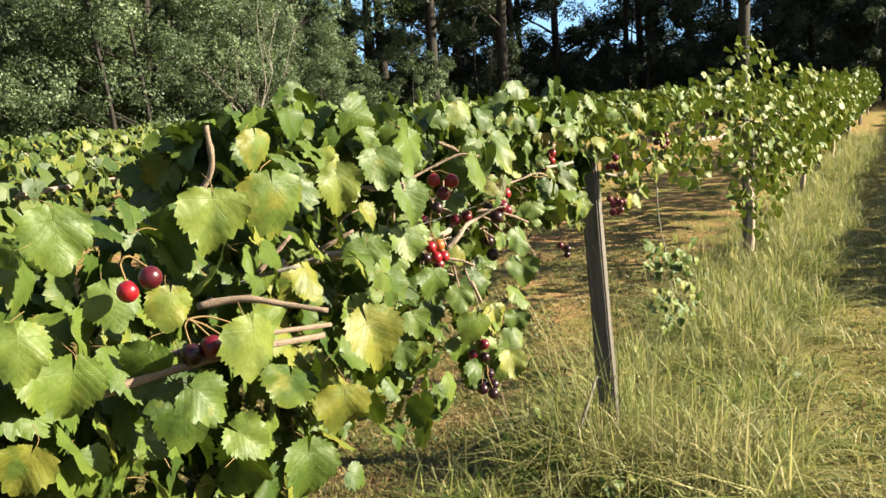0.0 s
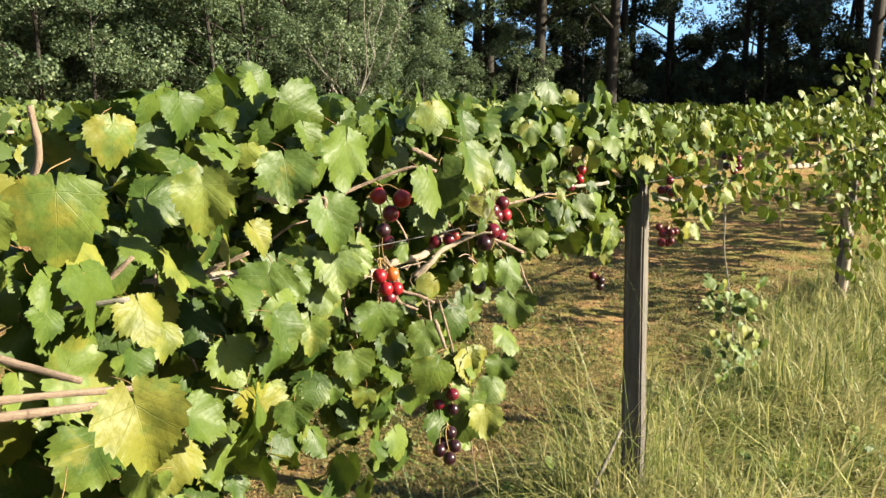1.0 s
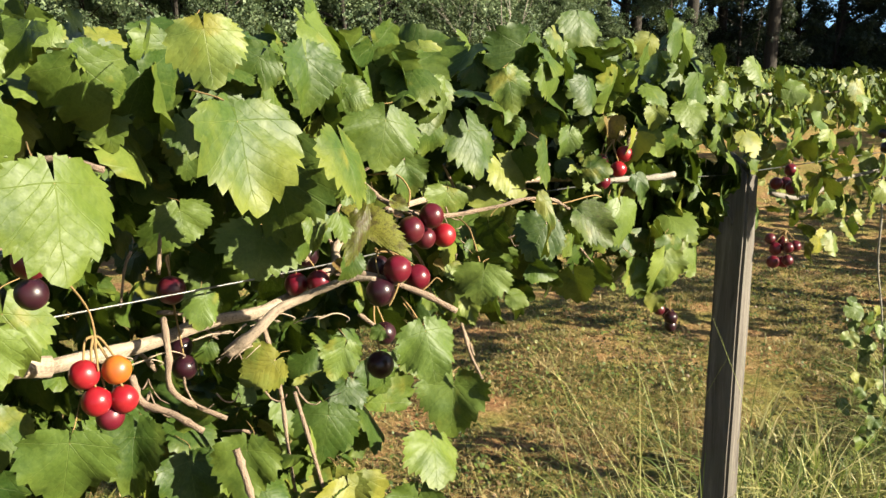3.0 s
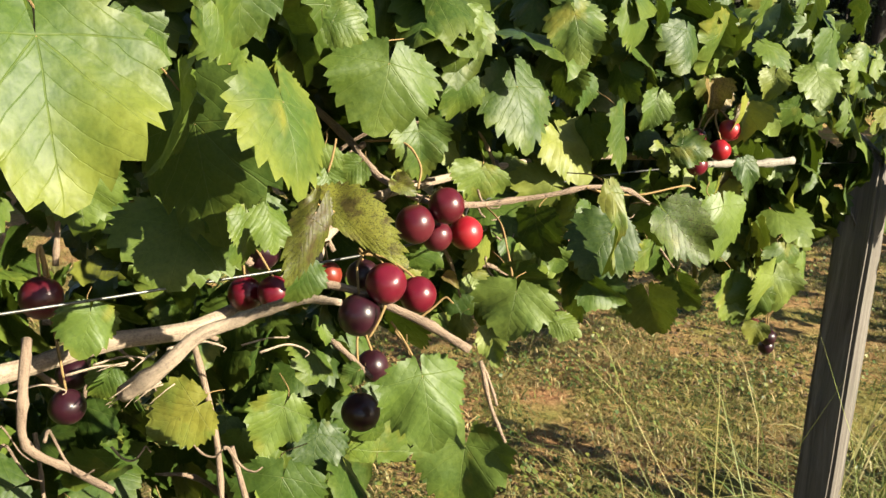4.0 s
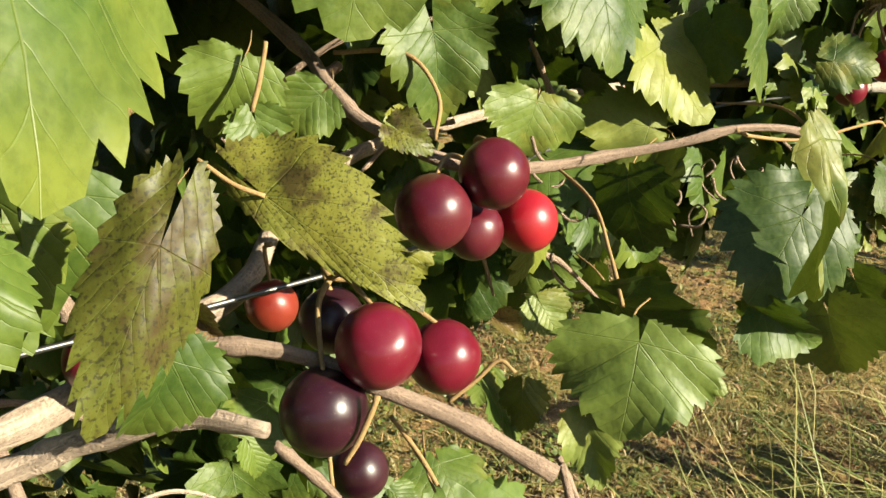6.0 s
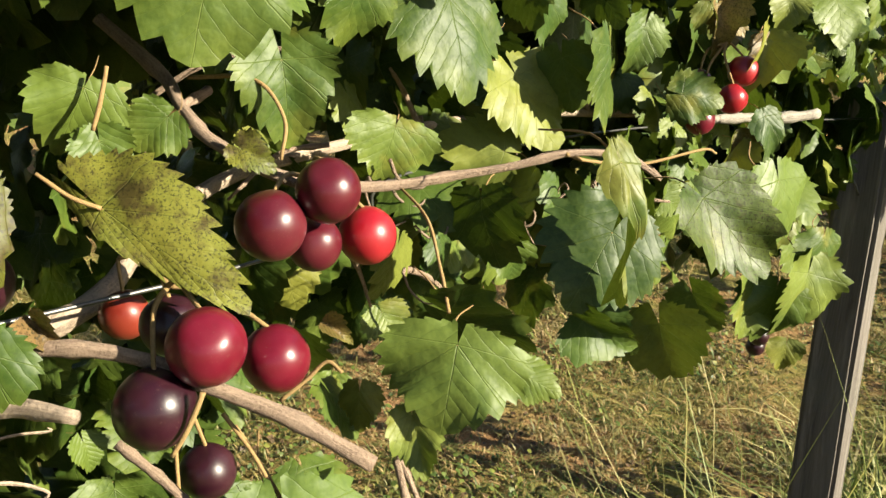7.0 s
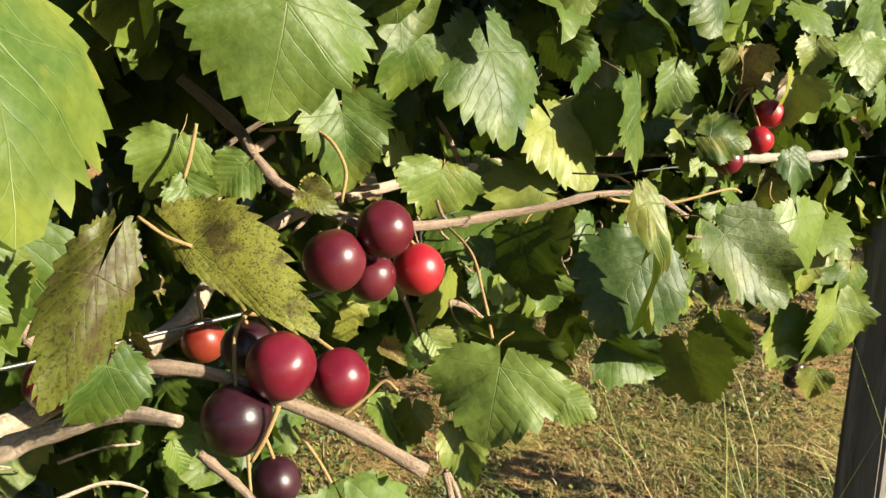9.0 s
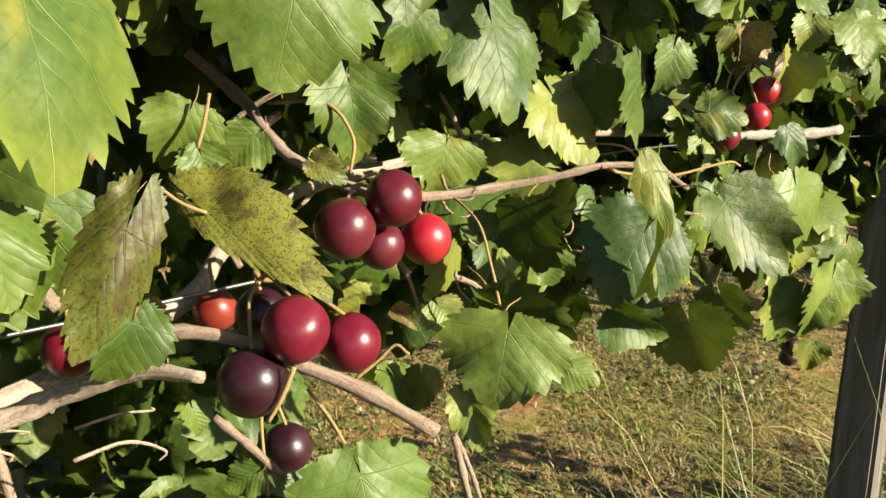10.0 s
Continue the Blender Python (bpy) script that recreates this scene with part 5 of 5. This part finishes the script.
cane([(0.02, -2.05, 1.20), (0.06, -2.03, 1.26), (0.07, -2.04, 1.33)], 0.005, 0.004, 2)
cane([(0.01, -1.2, 1.01), (0.03, -1.19, 0.93), (0.045, -1.19, 0.85), (0.05, -1.185, 0.80)], 0.0028, 0.0018, 5)
cane([(0.06, -1.19, 0.93), (0.09, -1.17, 0.80), (0.11, -1.15, 0.66), (0.13, -1.14, 0.52)], 0.0024, 0.0012, 5)
# stalks and tendrils
cane([(0.118, -0.86, 1.126), (0.105, -0.82, 1.116), (0.11, -0.77, 1.11), (0.125, -0.72, 1.118), (0.12, -0.69, 1.112)], 0.0012, 0.0008, 0, M_STEM, "", "tendril")
cane([(0.0, -1.03, 1.16), (0.03, -1.01, 1.162), (0.05, -1.005, 1.145), (0.055, -1.01, 1.125)], 0.0012, 0.0010, 0, M_STEM, "", "tendril")
cane([(0.060, -1.274, 0.996), (0.081, -1.253, 1.020), (0.090, -1.230, 1.042), (0.104, -1.202, 1.055), (0.125, -1.185, 1.068), (0.146, -1.171, 1.077), (0.167, -1.160, 1.079)], 0.0066, 0.0024, 5, M_CORDON, "", "cane")
cane([(0.02, -1.44, 1.012), (0.0, -1.34, 1.005), (0.005, -1.265, 1.016), (0.02, -1.2, 1.02), (0.005, -1.13, 1.035), (-0.01, -1.076, 1.048), (-0.10, -1.0, 1.05), (-0.20, -0.85, 1.06), (-0.22, -0.5, 1.08), (-0.10, -0.1, 1.07)], 0.0078, 0.005, 7, M_CORDON, "thick shaggy tan arm of the vine", "cordon", 5)
cane([(0.077, -1.144, 1.065), (0.091, -1.127, 1.066), (0.107, -1.109, 1.062), (0.126, -1.092, 1.053), (0.147, -1.069, 1.041), (0.174, -1.044, 1.022)], 0.0032, 0.0034, 3, M_CANE, "", "cane")
cane([(0.074, -0.948, 1.109), (0.110, -0.960, 1.101), (0.131, -0.969, 1.082), (0.145, -0.975, 1.064)], 0.0007, 0.0010, 0, M_STEM, "", "tendril")
cane([(0.138, -1.101, 1.058), (0.137, -1.107, 1.044), (0.135, -1.113, 1.033)], 0.0012, 0.0010, 0, M_STEM, "", "tendril")
cane([(0.128, -1.059, 1.037), (0.133, -1.049, 1.046), (0.137, -1.041, 1.054), (0.143, -1.037, 1.050)], 0.0010, 0.0008, 0, M_STEM, "", "tendril")
cane([(0.123, -1.084, 1.037), (0.135, -1.077, 1.021), (0.149, -1.071, 0.999)], 0.0010, 0.0008, 0, M_STEM, "", "tendril")
cane([(0.057, -1.097, 1.173), (0.059, -1.101, 1.160), (0.059, -1.105, 1.147)], 0.0009, 0.0010, 0, M_STEM, "", "tendril")
cane([(0.070, -1.133, 1.134), (0.077, -1.123, 1.125), (0.082, -1.113, 1.120)], 0.0008, 0.0010, 0, M_STEM, "", "tendril")
cane([(0.124, -0.984, 0.981), (0.134, -0.980, 0.962), (0.142, -0.978, 0.945)], 0.0016, 0.0014, 2, M_CANE, "", "cane")
cane([(0.077, -1.110, 1.011), (0.092, -1.099, 0.998), (0.107, -1.088, 0.983)], 0.0025, 0.0020, 3, M_CANE, "", "cane")
cane([(0.069, -1.189, 1.104), (0.076, -1.186, 1.092), (0.081, -1.183, 1.086)], 0.0035, 0.0030, 2, M_CANE, "", "cane")
cane([(0.035, -0.549, 1.114), (0.041, -0.497, 1.114), (0.051, -0.446, 1.112), (0.067, -0.397, 1.116)], 0.0040, 0.0050, 2, M_PALE, "", "cane")
cane([(0.068, -1.296, 1.247), (0.083, -1.280, 1.238), (0.101, -1.262, 1.224)], 0.0045, 0.0040, 2, M_CANE, "", "cane")
cane([(0.026, -1.327, 1.038), (0.057, -1.339, 1.011), (0.060, -1.340, 0.975), (0.057, -1.313, 0.948), (0.081, -1.290, 0.934)], 0.0036, 0.0024, 5, M_CANE, "", "cane")
cane([(0.138, -0.998, 0.990), (0.153, -0.996, 0.953), (0.168, -0.990, 0.924)], 0.0020, 0.0015, 2, M_CANE, "", "cane")
cane([(0.116, -1.074, 1.025), (0.127, -1.068, 1.009), (0.137, -1.063, 0.993)], 0.0009, 0.0008, 0, M_STEM, "", "tendril")
cane([(0.146, -1.609, 1.178), (0.159, -1.580, 1.196), (0.191, -1.535, 1.217), (0.226, -1.502, 1.233), (0.258, -1.478, 1.227)], 0.0030, 0.0022, 5, M_CANE, "", "cane")
cane([(0.133, -1.701, 1.187), (0.163, -1.676, 1.190), (0.182, -1.660, 1.194), (0.185, -1.661, 1.179)], 0.0035, 0.0030, 3, M_CANE, "", "cane")
cane([(0.150, -1.477, 1.140), (0.109, -1.435, 1.084), (0.123, -1.437, 1.035)], 0.0010, 0.0009, 0, M_STEM, "", "tendril")
cane([(0.119, -1.406, 1.022), (0.130, -1.403, 0.999), (0.153, -1.387, 0.991), (0.178, -1.370, 0.977)], 0.0035, 0.0028, 3, M_CANE, "", "cane")
cane([(0.139, -1.315, 0.928), (0.150, -1.313, 0.903), (0.162, -1.311, 0.875)], 0.0040, 0.0030, 2, M_CANE, "", "cane")
cane([(0.108, -2.025, 1.085), (0.125, -2.009, 1.104), (0.160, -1.975, 1.149)], 0.0050, 0.0030, 3, M_CANE, "", "cane")
cane([(0.073, -1.829, 1.083), (0.107, -1.801, 1.103), (0.141, -1.773, 1.123)], 0.0040, 0.0030, 3, M_CANE, "", "cane")
cane([(0.051, -1.984, 1.068), (0.098, -1.948, 1.081)], 0.0030, 0.0030, 1, M_PALE, "", "cane")
cane([(0.147, -1.759, 1.201), (0.185, -1.734, 1.192)], 0.0030, 0.0030, 1, M_CANE, "", "cane")
cane([(0.236, -2.268, 1.110), (0.282, -2.236, 1.115), (0.325, -2.211, 1.104), (0.374, -2.182, 1.091)], 0.0050, 0.0030, 4, M_CANE, "", "cane")
cane([(0.133, -2.057, 1.095), (0.200, -2.011, 1.109)], 0.0030, 0.0030, 2, M_PALE, "", "cane")
# strips of old bark peeling from the arm, and curled dry tendrils
rb = random.Random(19)
for k in range(9):
    f = k / 8
    c = Vector((0.01 + 0.10 * f * (k % 2), -1.40 + 0.24 * f, 1.0 + 0.045 * f * (k % 2)))
    o = Vector((rb.uniform(0.004, 0.012), 0, rb.uniform(-0.012, 0.010)))
    e = Vector((rb.uniform(0.002, 0.008), rb.uniform(0.0, 0.01), rb.uniform(-0.012, 0.006)))
    cane([c + o, c + o + Vector((0.003, 0.022, 0.003)), c + o + Vector((0.004, 0.035, 0.0)) + e * 0.5, c + o + Vector((0, 0.03, 0)) + e], rb.uniform(0.0008, 0.0014), 0.0004, 0, M_CORDON, "", "bark_strip", k)
for k in range(12):
    e = Vector((0.060, -1.268, 1.003)) + Vector((rb.uniform(-0.008, 0.012), rb.uniform(-0.004, 0.03), rb.uniform(-0.006, 0.022)))
    f = Vector((rb.uniform(-0.012, 0.006), rb.uniform(-0.045, -0.02), rb.uniform(-0.028, -0.006)))
    cane([e, e + f * 0.3 + Vector((0.002, 0, 0.002)), e + f * 0.6], rb.uniform(0.0006, 0.0011), 0.0003, 0, M_CORDON, "", "bark_strip", k)
for k in range(20):
    c = Vector((rb.uniform(-0.02, 0.07), rb.uniform(-0.95, -0.66), rb.uniform(1.03, 1.12))) if k < 13 else Vector((rb.uniform(0.03, 0.10), rb.uniform(-1.36, -1.2), rb.uniform(0.93, 1.0)))
    a, w = rb.uniform(0, 6.28), rb.uniform(0.006, 0.013)
    pts = [c + Vector((w * math.cos(a + 1.1 * q), 0.006 * q - 0.012, w * math.sin(a + 1.1 * q) - 0.004 * q)) for q in range(6)]
    cane(pts, rb.uniform(0.0008, 0.0016), 0.0005, 0, M_CANE, "", "tendril", k)
rt = random.Random(31)
for _ in range(46):
    y = rt.uniform(-2.6, -0.2)
    x, z = rt.uniform(-0.14, -0.04) if y > -1.75 else rt.uniform(-0.08, 0.08), rt.uniform(1.0, 1.14) if y > -1.0 else rt.uniform(0.78, 1.14)
    d = (rt.uniform(-0.03, 0.06), rt.uniform(-0.09, 0.09), rt.uniform(-0.1, 0.09))
    cane([(x, y, z), (x + d[0] * 0.5 + rt.uniform(-0.01, 0.01), y + d[1] * 0.5, z + d[2] * 0.5 + 0.012), (x + d[0], y + d[1], z + d[2])], rt.uniform(0.0016, 0.0035), 0.0012, 3, None, "", "twig", 1)


def grape_ball():
    bm = bmesh.new()
    bmesh.ops.create_uvsphere(bm, u_segments=28, v_segments=18, radius=1.0)
    for v in bm.verts:
        k = 1 + 0.018 * noise.noise(v.co * 1.3)
        v.co = Vector((v.co.x * k, v.co.y * k, v.co.z * k * 1.02))
        if v.co.z > 0.9:
            v.co.z -= (v.co.z - 0.9) * 0.6
    return bm


GRAPE_MESH = {}
for key, mat in GRAPES.items():
    me = bpy.data.meshes.new("grape")
    bm = grape_ball()
    bm.to_mesh(me)
    bm.free()
    me.materials.append(mat)
    me.polygons.foreach_set("use_smooth", np.ones(len(me.polygons), dtype=bool))
    GRAPE_MESH[key] = me


def bunch(label, hang, grapes, seed=1):
    """A small bunch: hang is where its stalk leaves the cane; each grape has a place, a radius and a ripeness."""
    r = random.Random(seed)
    root = thing("grape_bunch", hang, label, "grapes", "bunches on the vine")
    for place, rad, key in grapes:
        p = Vector(place) - Vector(hang)
        ob = child("grape", GRAPE_MESH[key], root)
        ob.location, ob.scale = p, (rad, rad, rad)
        ob.rotation_euler = (r.uniform(-0.6, 0.6), r.uniform(-0.6, 0.6), r.uniform(0, 6))
        top = p + Vector((0, 0, rad * 0.8))
        stem("stalk", [(0, 0, 0), tuple(top * 0.5 + Vector((-0.006, 0, 0.006))), tuple(top)], 0.0014, 0.0010, M_STEM, root, "", 6, 0, 0.05, seed)
    return root


def small_bunch(label, hang, count, rad, keys, spread, seed):
    r = random.Random(seed)
    got = []
    for _ in range(400):
        if len(got) == count:
            break
        p = Vector(hang) + Vector((r.uniform(-1, 1) * spread, r.uniform(-1, 1) * spread, -rad - r.uniform(0, 2.4) * spread))
        if all((p - Vector(q[0])).length > rad * 1.85 for q in got):
            got.append((tuple(p), rad * r.uniform(0.88, 1.08), r.choice(keys)))
    return bunch(label, hang, got, seed)


bunch("four ripe wine-red muscadine grapes on a tan cane", (0.078, -1.005, 1.118), [((0.102, -1.016, 1.120), 0.0152, "wine"), ((0.093, -1.041, 1.105), 0.0162, "wine"), ((0.087, -1.012, 1.090), 0.0134, "wine"), ((0.087, -0.979, 1.089), 0.0150, "red")], 1)
bunch("large dark red and black muscadine grapes above a cut cane", (0.09, -1.09, 1.085), [((0.127, -1.093, 1.071), 0.0160, "plum"), ((0.123, -1.058, 1.055), 0.0150, "plum"), ((0.118, -1.111, 1.046), 0.0165, "black"), ((0.088, -1.088, 1.066), 0.0135, "black")], 2)
bunch("single orange-red grape behind the leaves", (0.015, -1.075, 1.075), [((0.021, -1.079, 1.047), 0.0125, "rust")], 3)
bunch("two black grapes hanging in the shade", (0.06, -1.07, 1.02), [((0.068, -1.061, 0.974), 0.0142, "black"), ((0.089, -1.086, 0.945), 0.0165, "black")], 4)
bunch("red and black grapes behind a yellowed leaf", (0.03, -1.16, 1.09), [((0.030, -1.163, 1.046), 0.0140, "plum"), ((0.055, -1.150, 1.052), 0.0135, "plum"), ((0.025, -1.145, 1.078), 0.0150, "black")], 5)
bunch("dark red grapes beside the thick vine arm", (0.01, -1.31, 1.10), [((0.024, -1.315, 1.066), 0.0150, "wine"), ((0.015, -1.30, 0.975), 0.0135, "black"), ((-0.02, -1.285, 0.985), 0.0130, "black")], 6)
bunch("bright red grapes on a sunlit shoot", (0.17, -1.51, 1.20), [((0.202, -1.497, 1.180), 0.0150, "red"), ((0.175, -1.524, 1.185), 0.0140, "red"), ((0.185, -1.505, 1.155), 0.0140, "plum"), ((0.165, -1.50, 1.125), 0.0125, "black")], 7)
bunch("red grapes with one amber unripe grape", (0.10, -1.43, 1.06), [((0.119, -1.419, 1.031), 0.0130, "amber"), ((0.112, -1.445, 1.031), 0.0130, "red"), ((0.122, -1.440, 1.008), 0.0130, "red"), ((0.128, -1.418, 1.006), 0.0125, "red"), ((0.120, -1.428, 0.990), 0.0125, "plum")], 8)
bunch("three red grapes beside dry curled leaves", (0.03, -0.53, 1.18), [((0.048, -0.526, 1.158), 0.0135, "red"), ((0.053, -0.548, 1.135), 0.0130, "red"), ((0.035, -0.565, 1.115), 0.0130, "plum"), ((0.02, -0.55, 1.145), 0.0120, "wine")], 9)
bunch("black grapes hanging beside the post", (-0.05, -0.16, 0.83), [((-0.063, -0.152, 0.785), 0.0135, "black"), ((-0.047, -0.17, 0.785), 0.0140, "black"), ((-0.055, -0.155, 0.762), 0.0130, "black"), ((-0.07, -0.18, 0.80), 0.0125, "wine")], 10)
small_bunch("dark red grapes hanging behind the post", (0.06, 0.11, 0.95), 9, 0.0135, ("wine", "plum", "wine", "black"), 0.026, 11)
small_bunch("dark purple grapes high on the next shoots", (0.105, 0.60, 1.155), 9, 0.0130, ("wine", "black", "plum"), 0.024, 12)
small_bunch("red grapes at the top of the post", (0.05, 0.12, 1.10), 4, 0.0130, ("wine", "plum"), 0.022, 13)
small_bunch("dark grapes low on the vine", (0.10, -1.20, 0.76), 4, 0.0135, ("black", "plum", "black"), 0.02, 14)
small_bunch("dark grapes low on the vine", (0.16, -1.30, 0.72), 5, 0.0140, ("black", "black", "wine"), 0.024, 15)
bunch("black and red grapes among sunlit leaves", (0.24, -2.29, 1.10), [((0.267, -2.282, 1.064), 0.0150, "plum"), ((0.25, -2.30, 1.058), 0.0145, "black"), ((0.285, -2.265, 1.055), 0.0140, "red"), ((0.28, -2.25, 1.075), 0.0130, "red")], 16)
bunch("two red grapes under a large leaf", (0.27, -2.40, 1.20), [((0.29, -2.385, 1.175), 0.0128, "wine"), ((0.275, -2.405, 1.163), 0.0120, "red")], 17)


# ---- the hanging shoot beyond the post ----
def make_shoot():
    root = thing("hanging_shoot", (0.02, 0.78, 0.95), "thin pale shoot hanging from the wire with a tuft of leaves", "vine shoot")
    stem("cane", [(0, 0, 0.12), (0.01, 0.02, -0.05), (0.005, 0.06, -0.2), (0.02, 0.10, -0.35), (0.05, 0.12, -0.6)], 0.0035, 0.002, M_PALE, root, "", 7, 5)
    r = random.Random(8)
    for k in range(58):
        z = 0.95 - r.uniform(0.28, 0.72)
        p = (0.05 + r.uniform(-0.08, 0.12), 0.89 + r.uniform(-0.12, 0.12), z)
        leaf_object(root, p, (r.uniform(0.2, 1), r.uniform(-0.8, 0.1), r.uniform(-0.1, 0.8)), (r.uniform(-0.4, 0.4), r.uniform(-0.4, 0.4), -1), r.uniform(0.026, 0.046), "leaf" if k % 3 else "pale", k % 10)


make_shoot()


def make_brace():
    root = thing("brace_rod", (0.0, -0.05, 0), "grey wooden stick leaning from the post into the grass", "stick")
    stem("stick", [(0.03, -0.085, 0.30), (0.008, -0.26, 0.13), (-0.02, -0.44, -0.03)], 0.006, 0.0065, M_STICK, root, "", 7, 2)


make_brace()


def make_weeds():
    """Low broad-leaved weeds beside the post."""
    r = random.Random(12)
    for cx, cy, n, top in ((-0.22, -0.30, 26, 0.20), (-0.02, -0.42, 16, 0.14), (0.33, 0.35, 14, 0.16), (0.55, 0.9, 10, 0.12), (0.20, -0.55, 14, 0.14)):
        root = thing("weed", (cx, cy, 0), "low green broad-leaved weed in the grass", "weed", "weeds by the post")
        for k in range(n):
            a, d = r.uniform(0, 6.28), r.uniform(0.0, 0.11)
            p = (cx + math.cos(a) * d, cy + math.sin(a) * d, r.uniform(0.03, top))
            leaf_object(root, p, (math.cos(a) * 0.4 + 0.3, math.sin(a) * 0.4, 0.9), (math.cos(a), math.sin(a), -0.3), r.uniform(0.018, 0.034), "leaf" if k % 3 else "pale", k % 10)


make_weeds()
